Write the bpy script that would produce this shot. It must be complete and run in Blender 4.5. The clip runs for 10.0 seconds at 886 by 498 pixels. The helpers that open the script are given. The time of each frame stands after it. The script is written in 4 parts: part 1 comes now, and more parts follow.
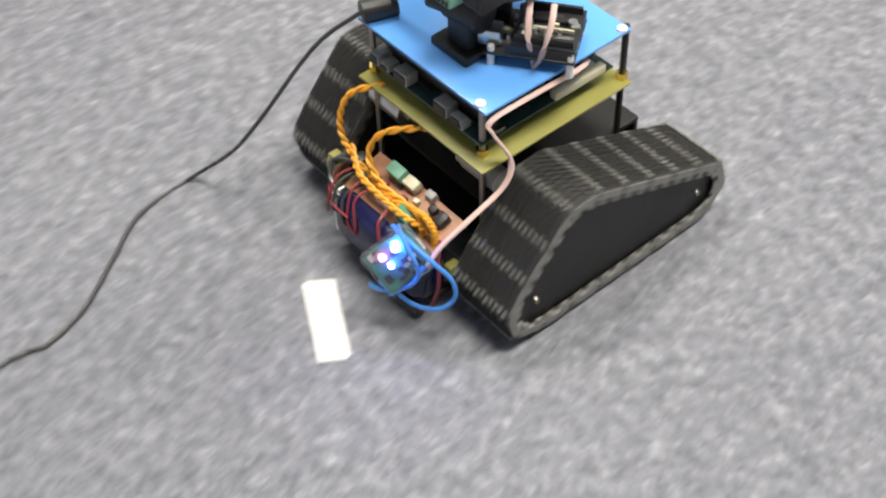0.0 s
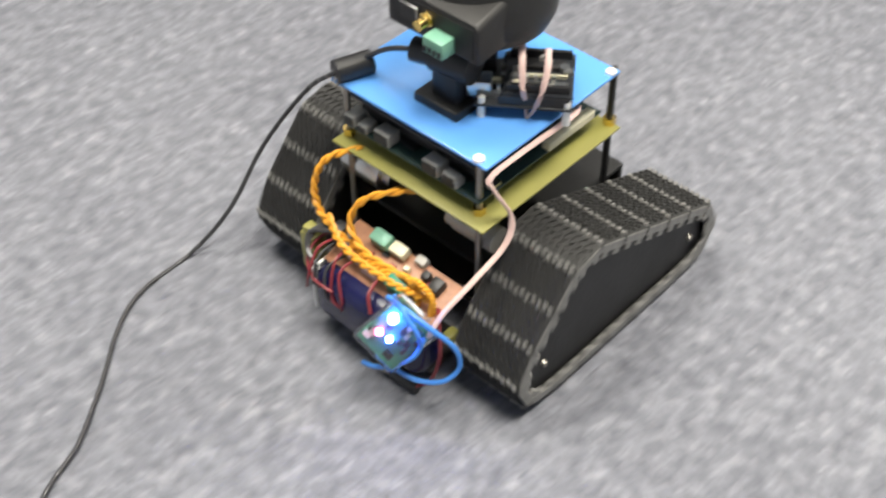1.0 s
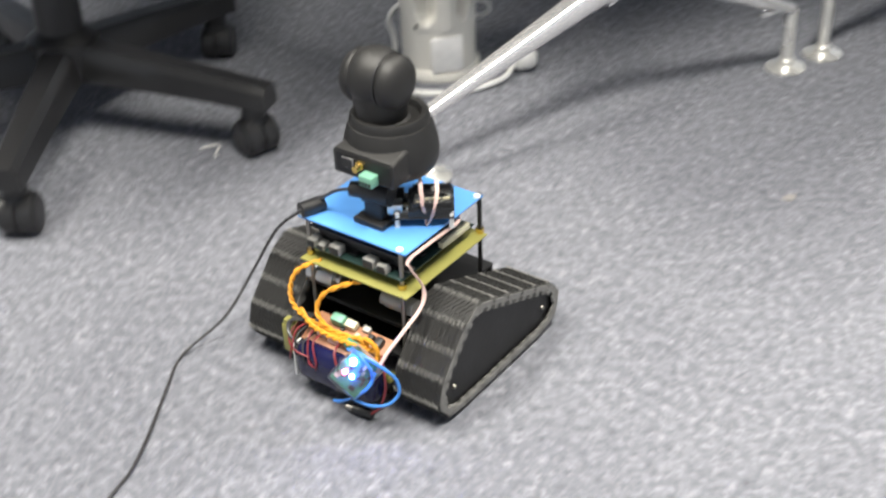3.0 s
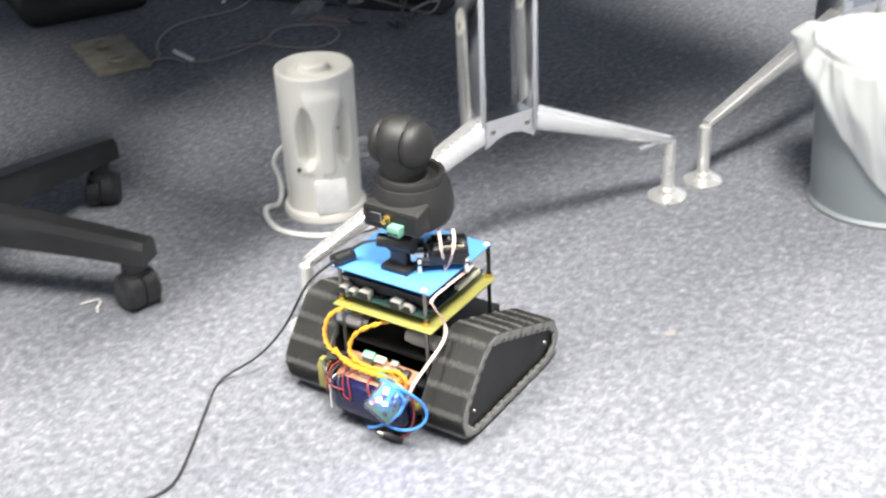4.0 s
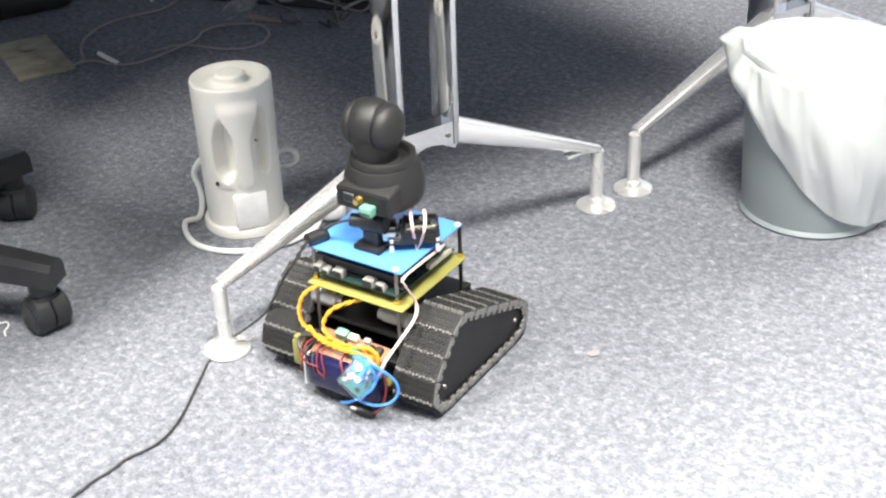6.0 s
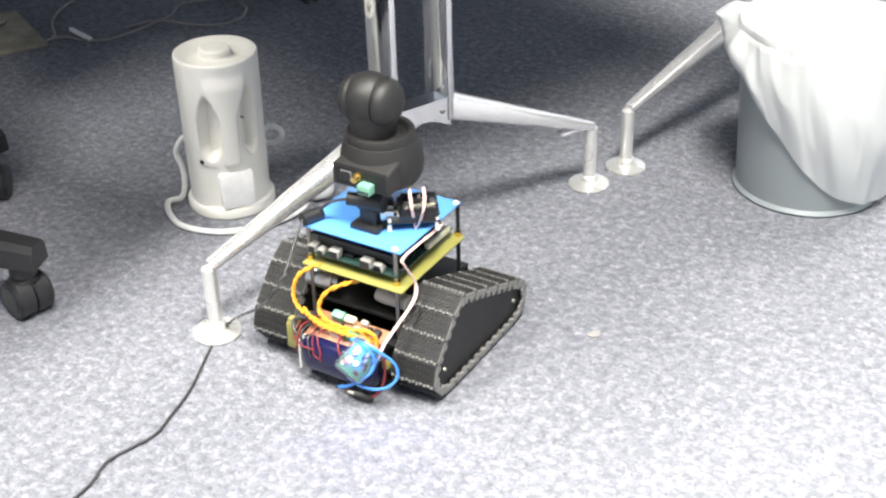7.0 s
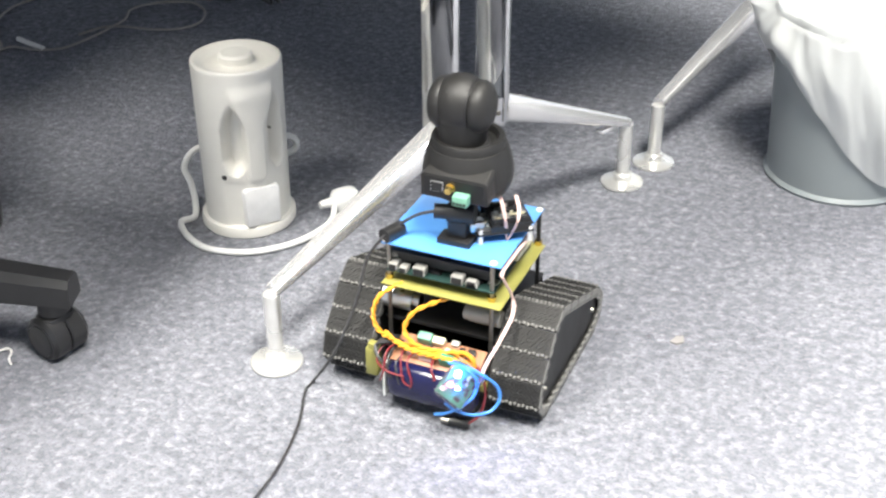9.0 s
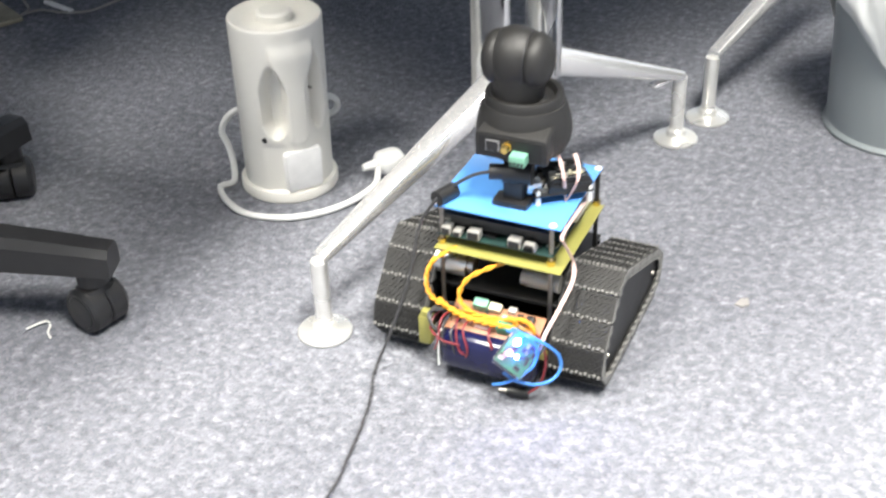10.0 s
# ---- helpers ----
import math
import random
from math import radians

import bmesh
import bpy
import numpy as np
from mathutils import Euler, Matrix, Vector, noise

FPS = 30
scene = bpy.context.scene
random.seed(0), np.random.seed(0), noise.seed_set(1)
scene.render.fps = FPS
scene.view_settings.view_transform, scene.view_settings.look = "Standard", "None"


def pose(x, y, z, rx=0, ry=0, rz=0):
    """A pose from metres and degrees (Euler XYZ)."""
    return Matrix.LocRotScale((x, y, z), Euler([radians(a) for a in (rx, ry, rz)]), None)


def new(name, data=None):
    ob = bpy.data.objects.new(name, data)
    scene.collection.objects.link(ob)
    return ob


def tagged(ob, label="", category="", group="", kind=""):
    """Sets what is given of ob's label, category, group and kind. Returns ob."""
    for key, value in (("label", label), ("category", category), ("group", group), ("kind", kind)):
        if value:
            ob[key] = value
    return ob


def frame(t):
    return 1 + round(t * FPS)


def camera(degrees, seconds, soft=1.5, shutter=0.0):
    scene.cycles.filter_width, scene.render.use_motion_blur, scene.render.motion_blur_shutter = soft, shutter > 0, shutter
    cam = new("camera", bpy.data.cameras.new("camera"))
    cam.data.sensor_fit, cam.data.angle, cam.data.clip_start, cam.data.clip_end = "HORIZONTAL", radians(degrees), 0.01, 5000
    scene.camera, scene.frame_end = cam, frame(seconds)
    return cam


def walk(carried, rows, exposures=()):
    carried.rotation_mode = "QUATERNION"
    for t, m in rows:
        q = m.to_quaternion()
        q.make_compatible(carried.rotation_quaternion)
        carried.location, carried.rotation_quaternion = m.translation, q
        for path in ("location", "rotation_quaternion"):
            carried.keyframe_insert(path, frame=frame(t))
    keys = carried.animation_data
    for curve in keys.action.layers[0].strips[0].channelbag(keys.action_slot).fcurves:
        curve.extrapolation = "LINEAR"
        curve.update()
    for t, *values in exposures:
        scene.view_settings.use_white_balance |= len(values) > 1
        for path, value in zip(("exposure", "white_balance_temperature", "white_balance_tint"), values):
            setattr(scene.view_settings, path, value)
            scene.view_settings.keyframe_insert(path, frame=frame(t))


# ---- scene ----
cam = camera(37.93, 10.0, soft=2.2, shutter=0.8)

PATH = [
    (0.0, pose(0.6497, -1.5189, 0.6681, 42.359, 1.441, 58.160)),
    (0.5, pose(0.5777, -1.4237, 0.6506, 42.822, 0.797, 53.761)),
    (1.0, pose(0.5368, -1.3148, 0.6291, 45.378, 0.537, 50.387)),
    (1.5, pose(0.5547, -1.2149, 0.6744, 46.876, -0.195, 49.648)),
    (2.0, pose(0.6060, -1.1889, 0.7211, 50.063, 0.613, 45.431)),
    (2.5, pose(0.6554, -1.1765, 0.7410, 53.794, 1.558, 41.335)),
    (3.0, pose(0.6931, -1.1717, 0.7814, 56.856, 1.761, 37.760)),
    (3.2, pose(0.7068, -1.1547, 0.8024, 57.617, 2.475, 36.664)),
    (4.3, pose(0.7222, -1.0906, 0.8463, 61.064, 1.722, 33.095)),
    (4.5, pose(0.7119, -1.0804, 0.8562, 60.739, 1.496, 32.435)),
    (5.0, pose(0.7364, -1.0452, 0.8577, 60.526, 1.862, 32.613)),
    (5.5, pose(0.7362, -1.0290, 0.8549, 60.132, 2.014, 32.551)),
    (7.0, pose(0.6795, -1.0177, 0.8309, 58.849, 1.266, 30.700)),
    (7.5, pose(0.6154, -1.0279, 0.8163, 58.535, 0.938, 28.380)),
    (8.0, pose(0.5430, -1.0591, 0.8169, 59.026, 0.453, 25.414)),
    (8.5, pose(0.4576, -1.0716, 0.8125, 59.143, -0.417, 23.305)),
    (9.0, pose(0.4194, -1.0531, 0.8003, 58.618, 0.133, 23.230)),
    (9.5, pose(0.3990, -1.0346, 0.7884, 57.956, 0.832, 23.581)),
    (10.0, pose(0.3732, -1.0190, 0.7718, 56.911, 1.450, 23.683)),
]

ROBOT_PATH = [  # seconds, x, y, heading
    (0.0, 0.0917, -1.1193, 8.10),
    (0.5, 0.0750, -0.9917, 7.45),
    (1.0, 0.0558, -0.8678, 7.55),
    (1.5, 0.0390, -0.7457, 7.75),
    (2.0, 0.0209, -0.6187, 5.60),
    (2.5, 0.0108, -0.4882, 4.10),
    (3.0, 0.0030, -0.3612, 2.20),
    (3.2, -0.0010, -0.3085, 2.10),
    (4.3, -0.0028, -0.0473, 0.77),
    (4.5, -0.0015, -0.0160, 0.5),
    (4.8, 0.0, -0.001, 0.2),
    (5.0, 0.0, 0.0, 0.0),
    (10.0, 0.0, 0.0, 0.0),
]

EXPOSURES = [(0.0, -0.14, 7100, 8), (1.0, -0.08, 7050, 8), (1.5, -0.12, 7050, 8), (2.2, -0.04, 7000, 8), (3.2, 0.3, 6900, 8), (4.3, 0.965, 6780, 8), (7.5, 0.945, 6780, 8), (8.0, 0.745, 6780, 8), (8.5, 0.835, 6780, 8), (9.0, 0.89, 6780, 8), (10.0, 0.89, 6780, 8)]
walk(cam, PATH, EXPOSURES)

# ---- world and room lights ----
world = bpy.data.worlds.new("room_air")
world.use_nodes = True
world.node_tree.nodes["Background"].inputs[0].default_value = (0.8, 0.9, 1.0, 1)
world.node_tree.nodes["Background"].inputs[1].default_value = 0.02
scene.world = world

CEILING = 2.6
# all unseen overhead; the last is added only for a sheen on the blue plate
PANELS = [(0.8, -0.7, 108, 0), (-0.75, -1.1, 77, 0), (0.50, 1.75, 80, 90), (-2.9, 0.55, 2, 0)]      # place, watts, turn
for px_, py_, watt, turn in PANELS:
    lamp = bpy.data.lights.new("ceiling_lamp", "AREA")
    lamp.shape, lamp.size, lamp.size_y = "RECTANGLE", 0.55, 1.15
    lamp.energy, lamp.color = watt, (1.0, 0.98, 0.95)
    ob = new("ceiling_lamp", lamp)
    ob.matrix_world = pose(px_, py_, CEILING - 0.03, 0, 0, turn)


# ---- materials ----
def material(name, color, rough=0.6, metal=0.0, vary=0.15, scale=60.0, bump=0.0, bump_scale=200.0, coat=0.0):
    m = bpy.data.materials.new(name)
    m.use_nodes = True
    nt = m.node_tree
    b = nt.nodes["Principled BSDF"]
    b.inputs["Roughness"].default_value, b.inputs["Metallic"].default_value = rough, metal
    b.inputs["Coat Weight"].default_value = coat
    tc = nt.nodes.new("ShaderNodeTexCoord")
    n1 = nt.nodes.new("ShaderNodeTexNoise")
    n1.inputs["Scale"].default_value, n1.inputs["Detail"].default_value = scale, 6
    nt.links.new(tc.outputs["Object"], n1.inputs["Vector"])
    mix = nt.nodes.new("ShaderNodeMix")
    mix.data_type = "RGBA"
    dark = tuple(c * (1 - vary) for c in color)
    light = tuple(min(1.0, c * (1 + vary)) for c in color)
    mix.inputs[6].default_value, mix.inputs[7].default_value = (*dark, 1), (*light, 1)
    nt.links.new(n1.outputs[0], mix.inputs[0])
    nt.links.new(mix.outputs[2], b.inputs["Base Color"])
    rr = nt.nodes.new("ShaderNodeMapRange")
    rr.inputs[3].default_value, rr.inputs[4].default_value = max(0.02, rough - 0.1), min(1.0, rough + 0.1)
    n2 = nt.nodes.new("ShaderNodeTexNoise")
    n2.inputs["Scale"].default_value = scale * 0.3
    nt.links.new(tc.outputs["Object"], n2.inputs["Vector"])
    nt.links.new(n2.outputs[0], rr.inputs[0])
    nt.links.new(rr.outputs[0], b.inputs["Roughness"])
    if bump:
        n3 = nt.nodes.new("ShaderNodeTexNoise")
        n3.inputs["Scale"].default_value = bump_scale
        bp = nt.nodes.new("ShaderNodeBump")
        bp.inputs["Strength"].default_value, bp.inputs["Distance"].default_value = bump, 0.001
        nt.links.new(tc.outputs["Object"], n3.inputs["Vector"])
        nt.links.new(n3.outputs[0], bp.inputs["Height"])
        nt.links.new(bp.outputs[0], b.inputs["Normal"])
    return m


def glow(name, color, strength):
    m = material(name, color, 0.3)
    b = m.node_tree.nodes["Principled BSDF"]
    b.inputs["Emission Color"].default_value = (*color, 1)
    b.inputs["Emission Strength"].default_value = strength
    return m


def carpet_material():
    m = bpy.data.materials.new("loop_pile_carpet")
    m.use_nodes = True
    nt = m.node_tree
    b = nt.nodes["Principled BSDF"]
    b.inputs["Roughness"].default_value = 0.95
    b.inputs["Specular IOR Level"].default_value = 0.1
    tc = nt.nodes.new("ShaderNodeTexCoord")

    def noise_node(scale, detail, rough=0.5):
        n = nt.nodes.new("ShaderNodeTexNoise")
        n.inputs["Scale"].default_value, n.inputs["Detail"].default_value, n.inputs["Roughness"].default_value = scale, detail, rough
        nt.links.new(tc.outputs["Object"], n.inputs["Vector"])
        return n

    def ramp(src, stops):
        r = nt.nodes.new("ShaderNodeValToRGB")
        while len(r.color_ramp.elements) < len(stops):
            r.color_ramp.elements.new(0.5)
        for e, (p, c) in zip(r.color_ramp.elements, stops):
            e.position, e.color = p, (*c, 1)
        nt.links.new(src, r.inputs[0])
        return r

    tuft = nt.nodes.new("ShaderNodeTexVoronoi")
    tuft.inputs["Scale"].default_value = 230
    nt.links.new(tc.outputs["Object"], tuft.inputs["Vector"])
    sep = nt.nodes.new("ShaderNodeSeparateColor")
    nt.links.new(tuft.outputs["Color"], sep.inputs[0])
    yarn = ramp(sep.outputs[0], [(0.0, (0.172, 0.178, 0.199)), (0.35, (0.195, 0.202, 0.224)), (0.75, (0.220, 0.227, 0.251)), (1.0, (0.266, 0.271, 0.294))])
    fleck = noise_node(88, 3, 0.6)
    mott = ramp(fleck.outputs[0], [(0.30, (0.68, 0.68, 0.70)), (0.50, (0.93, 0.93, 0.95)), (0.60, (1.08, 1.08, 1.09)), (0.72, (1.42, 1.415, 1.41))])
    broad = noise_node(3.5, 4)
    wear = ramp(broad.outputs[0], [(0.3, (0.9, 0.9, 0.91)), (0.7, (1.06, 1.06, 1.06))])
    mul = nt.nodes.new("ShaderNodeMix")
    mul.data_type, mul.blend_type = "RGBA", "MULTIPLY"
    mul.inputs[0].default_value = 1
    nt.links.new(yarn.outputs[0], mul.inputs[6])
    nt.links.new(mott.outputs[0], mul.inputs[7])
    mul2 = nt.nodes.new("ShaderNodeMix")
    mul2.data_type, mul2.blend_type = "RGBA", "MULTIPLY"
    mul2.inputs[0].default_value = 1
    nt.links.new(mul.outputs[2], mul2.inputs[6])
    nt.links.new(wear.outputs[0], mul2.inputs[7])
    nt.links.new(mul2.outputs[2], b.inputs["Base Color"])
    fine = noise_node(420, 2)
    add = nt.nodes.new("ShaderNodeMath")
    add.operation = "SUBTRACT"
    nt.links.new(fine.outputs[0], add.inputs[0])
    nt.links.new(tuft.outputs["Distance"], add.inputs[1])
    bp = nt.nodes.new("ShaderNodeBump")
    bp.inputs["Strength"].default_value, bp.inputs["Distance"].default_value = 0.8, 0.003
    nt.links.new(add.outputs[0], bp.inputs["Height"])
    nt.links.new(bp.outputs[0], b.inputs["Normal"])
    return m


CARPET = carpet_material()
RUBBER = material("black_track_rubber", (0.025, 0.0247, 0.024), 0.6, vary=0.3, scale=150, bump=0.5, bump_scale=500)
RUBBER.node_tree.nodes["Principled BSDF"].inputs["Specular IOR Level"].default_value = 0.35
# worn rim rubber; on the knuckles its pale tone stands for caught light
RIM = material("dusty_worn_rim_lit_joint", (0.165, 0.162, 0.153), 0.6, vary=0.45, scale=120, bump=0.4, bump_scale=500)
SIDE = material("black_acetal_sheet", (0.006, 0.006, 0.0065), 0.5, vary=0.2, bump=0.15)
BLACK = material("black_abs", (0.014, 0.014, 0.015), 0.45, vary=0.2, bump=0.2, bump_scale=700)
CAMBLACK = material("dark_grey_camera_plastic", (0.014, 0.0135, 0.013), 0.5, vary=0.15, bump=0.3, bump_scale=900)
BLUE = material("blue_painted_plate", (0.10, 0.31, 0.72), 0.25, vary=0.06, scale=25)
YELLOW = material("yellow_fibreglass_board", (0.255, 0.24, 0.065), 0.4, vary=0.12, scale=40)
PCB = material("dark_green_circuit_board", (0.01, 0.035, 0.03), 0.45, vary=0.4, scale=300, bump=0.4, bump_scale=600)
PCBBLACK = material("black_circuit_board", (0.012, 0.014, 0.018), 0.45, vary=0.4, scale=300, bump=0.3, bump_scale=600)
GREEN = material("green_terminal_plastic", (0.16, 0.36, 0.26), 0.4)
PCBGREEN = material("green_circuit_board", (0.03, 0.20, 0.12), 0.4, vary=0.5, scale=260)
ORANGE = material("orange_circuit_board", (0.33, 0.155, 0.085), 0.45, vary=0.35, scale=200)
NAVY = material("navy_shrink_wrap", (0.007, 0.008, 0.042), 0.18, vary=0.3, scale=80)
STEEL = material("dull_steel_standoff", (0.32, 0.30, 0.27), 0.4, 1.0)
TIN = material("tinned_metal", (0.66, 0.66, 0.64), 0.28, 1.0)
GOLD = material("gold_plated_brass", (0.80, 0.58, 0.20), 0.25, 1.0)
SATIN = material("satin_silver_metal", (0.92, 0.91, 0.90), 0.20, 0.75, vary=0.05, scale=30)
PAD = material("polished_levelling_foot", (0.88, 0.87, 0.83), 0.28, 0.72, vary=0.10, scale=60)
CHROME = material("polished_chrome", (0.80, 0.80, 0.80), 0.05, 1.0, vary=0.04, scale=30)
PORT = material("pale_plated_socket", (0.40, 0.39, 0.36), 0.5, 0.25)
WHITE = material("white_nylon", (0.72, 0.72, 0.70), 0.45)
CREAM = material("cream_plastic", (0.62, 0.58, 0.42), 0.45)
PINK = material("pinkish_white_ribbon", (0.62, 0.44, 0.40), 0.5)
YWIRE = material("orange_yellow_wire", (0.70, 0.32, 0.03), 0.45)
RWIRE = material("red_wire", (0.19, 0.022, 0.028), 0.4)
BWIRE = material("blue_wire", (0.05, 0.22, 0.62), 0.35)
CABLE = material("black_cable_jacket", (0.040, 0.040, 0.042), 0.36)
GREYPLASTIC = material("cream_white_plastic_housing", (0.72, 0.70, 0.645), 0.42, vary=0.07, scale=18, bump=0.1)
LIGHTPLATE = material("white_printed_label", (0.82, 0.81, 0.79), 0.5)
WCABLE = material("white_cable_jacket", (0.70, 0.70, 0.68), 0.4)
BINGREY = material("grey_bin_plastic", (0.22, 0.245, 0.255), 0.42, vary=0.06, scale=12)
CHAIR = material("black_nylon_chair_base", (0.016, 0.016, 0.017), 0.36, vary=0.2)
FABRIC = material("charcoal_seat_fabric", (0.03, 0.03, 0.035), 0.9, vary=0.3, scale=200, bump=0.4)
# desk tops stay unseen; this dark bluish tone cuts and cools light bounced below
LAMINATE = material("blue_grey_laminate", (0.15, 0.17, 0.205), 0.45, vary=0.04)
# walls stay unseen; the blue tint cools the light they bounce into shade
PAINT = material("blue_bounce_wall_paint", (0.38, 0.425, 0.505), 0.85, vary=0.03, scale=5)
CEIL = material("white_ceiling_tile", (0.62, 0.62, 0.61), 0.9, vary=0.05, scale=40)
TAPE = material("white_paper_tape", (0.82, 0.80, 0.76), 0.7, vary=0.05)
BRASSPLATE = material("worn_metal_floor_plate", (0.27, 0.245, 0.18), 0.5, 0.2, vary=0.9, scale=28, bump=0.4, bump_scale=60)
LINER = material("white_bin_liner", (0.60, 0.615, 0.61), 0.32, vary=0.06, scale=14, bump=0.5, bump_scale=60)
LINER.node_tree.nodes["Principled BSDF"].inputs["Alpha"].default_value = 0.80
WRAP = material("clear_plastic_wrap", (0.9, 0.95, 1.0), 0.12, vary=0.02, bump=0.8, bump_scale=160)
WRAP.node_tree.nodes["Principled BSDF"].inputs["Transmission Weight"].default_value = 0.95
WRAP.node_tree.nodes["Principled BSDF"].inputs["IOR"].default_value = 1.15
LED_BLUE = glow("blue_led", (0.05, 0.14, 1.0), 220.0)
LED_RED = glow("red_led", (1.0, 0.10, 0.22), 30.0)
DIFFUSER = glow("lit_diffuser", (1.0, 0.98, 0.95), 3.0)


# ---- mesh helpers ----
def finish(name, bm, mat, parent=None, smooth=True, sharp=35):
    bmesh.ops.recalc_face_normals(bm, faces=bm.faces)
    me = bpy.data.meshes.new(name)
    if smooth:
        for f in bm.faces:
            f.smooth = True
        for e in bm.edges:
            if len(e.link_faces) == 2 and e.calc_face_angle(0) > radians(sharp):
                e.smooth = False
    bm.to_mesh(me)
    bm.free()
    me.materials.append(mat)
    ob = new(name, me)
    if parent:
        ob.parent = parent
    return ob


def part(name, bm, mat, parent, label="", smooth=True):
    ob = finish(name, bm, mat, parent, smooth)
    if label:
        tagged(ob, label)
    return ob


def thing(name, label, category, group="", kind="", at=None):
    ob = new(name)
    ob.empty_display_size = 0.02
    if at is not None:
        ob.matrix_world = at
    return tagged(ob, label, category, group, kind)


def box(bm, c, s, bevel=0.0, m=None, seg=2):
    """A box of size s round c, turned by m about c, with rounded edges."""
    t = Matrix.Translation(c) @ (m.to_4x4() if m else Matrix()) @ Matrix.Diagonal((*s, 1))
    made = bmesh.ops.create_cube(bm, size=1, matrix=t)["verts"]
    if bevel:
        edges = list({e for v in made for e in v.link_edges})
        bmesh.ops.bevel(bm, geom=edges, offset=bevel, segments=seg, profile=0.5, affect="EDGES", clamp_overlap=True)
    return bm


def rod(bm, a, b, r, r2=None, n=16):
    a, b = Vector(a), Vector(b)
    d = b - a
    t = Matrix.Translation((a + b) / 2) @ d.to_track_quat("Z", "Y").to_matrix().to_4x4()
    bmesh.ops.create_cone(bm, cap_ends=True, segments=n, radius1=r, radius2=r if r2 is None else r2, depth=d.length, matrix=t)
    return bm


def lathe(bm, profile, n=40, c=(0, 0, 0), m=None):
    """Turn (radius, height) pairs about the z axis through c."""
    rings = []
    mm = Matrix.Translation(c) @ (m.to_4x4() if m else Matrix())
    for r, z in profile:
        if r < 1e-5:
            rings.append([bm.verts.new(mm @ Vector((0, 0, z)))])
        else:
            rings.append([bm.verts.new(mm @ Vector((r * math.cos(2 * math.pi * i / n), r * math.sin(2 * math.pi * i / n), z))) for i in range(n)])
    for a, b in zip(rings, rings[1:]):
        for i in range(n):
            j = (i + 1) % n
            if len(a) == 1 and len(b) == 1:
                continue
            if len(a) == 1:
                bm.faces.new((a[0], b[j], b[i]))
            elif len(b) == 1:
                bm.faces.new((a[i], a[j], b[0]))
            else:
                bm.faces.new((a[i], a[j], b[j], b[i]))
    return bm


def spline(pts, n=8):
    """Points along a smooth curve through pts."""
    p = [Vector(q) for q in pts]
    p = [2 * p[0] - p[1]] + p + [2 * p[-1] - p[-2]]
    out = []
    for i in range(1, len(p) - 2):
        a, b, c, d = p[i - 1:i + 3]
        for k in range(n):
            t = k / n
            out.append(0.5 * (2 * b + (c - a) * t + (2 * a - 5 * b + 4 * c - d) * t * t + (3 * b - a - 3 * c + d) * t ** 3))
    return out + [p[-2]]


def tube(bm, pts, r, n=8, steps=8, flat=1.0):
    """A wire of radius r along a smooth curve; flat widens it into a ribbon."""
    path = spline(pts, steps) if steps else [Vector(q) for q in pts]
    rings, up = [], Vector((0, 0, 1))
    for i, q in enumerate(path):
        d = (path[min(i + 1, len(path) - 1)] - path[max(i - 1, 0)]).normalized()
        s = d.cross(up)
        s = s.normalized() if s.length > 1e-3 else Vector((1, 0, 0))
        u = s.cross(d).normalized()
        rings.append([bm.verts.new(q + s * r * flat * math.cos(2 * math.pi * k / n) + u * r * math.sin(2 * math.pi * k / n)) for k in range(n)])
    for a, b in zip(rings, rings[1:]):
        for k in range(n):
            bm.faces.new((a[k], a[(k + 1) % n], b[(k + 1) % n], b[k]))
    bm.faces.new(rings[0][::-1])
    bm.faces.new(rings[-1])
    return bm


def twisted(bm, pts, r, turns, phase=0.0):
    """One strand of a twisted pair round the curve through pts."""
    path = spline(pts, 14)
    out = []
    for i, q in enumerate(path):
        a = turns * 2 * math.pi * i / len(path) + phase
        d = (path[min(i + 1, len(path) - 1)] - path[max(i - 1, 0)]).normalized()
        s = d.cross(Vector((0, 1, 0.3))).normalized()
        out.append(q + (s * math.cos(a) + s.cross(d) * math.sin(a)) * r * 0.9)
    return tube(bm, out, r, 6, 0)


def prism(bm, outline, x0, x1):
    """A flat plate from an outline of (y, z) pairs between two x."""
    a = [bm.verts.new((x0, y, z)) for y, z in outline]
    b = [bm.verts.new((x1, y, z)) for y, z in outline]
    bm.faces.new(a)
    bm.faces.new(b[::-1])
    for i in range(len(a)):
        j = (i + 1) % len(a)
        bm.faces.new((a[i], a[j], b[j], b[i]))
    return bm


B = bmesh.new

# ---- the room ----
floor = finish("floor", box(B(), (-0.4, 0.2, -0.05), (7.0, 7.0, 0.1)), CARPET, smooth=False)
tagged(floor, "grey flecked loop-pile office carpet", "carpet", kind="structure")
ceiling = finish("ceiling", box(B(), (-0.4, 0.2, CEILING + 0.05), (7.0, 7.0, 0.1)), CEIL, smooth=False)
tagged(ceiling, "white tiled office ceiling", "ceiling", kind="structure")
for nm, c, s in (("wall_north", (-0.4, 3.75, 1.3), (7.2, 0.1, 2.6)), ("wall_south", (-0.4, -3.35, 1.3), (7.2, 0.1, 2.6)),
                 ("wall_east", (3.15, 0.2, 1.3), (0.1, 7.0, 2.6)), ("wall_west", (-3.95, 0.2, 1.3), (0.1, 7.0, 2.6))):
    w_ = finish(nm, box(B(), c, s), PAINT, smooth=False)
    tagged(w_, "plain unseen wall, tinted blue-grey to cool the bounced light", "wall", kind="structure")


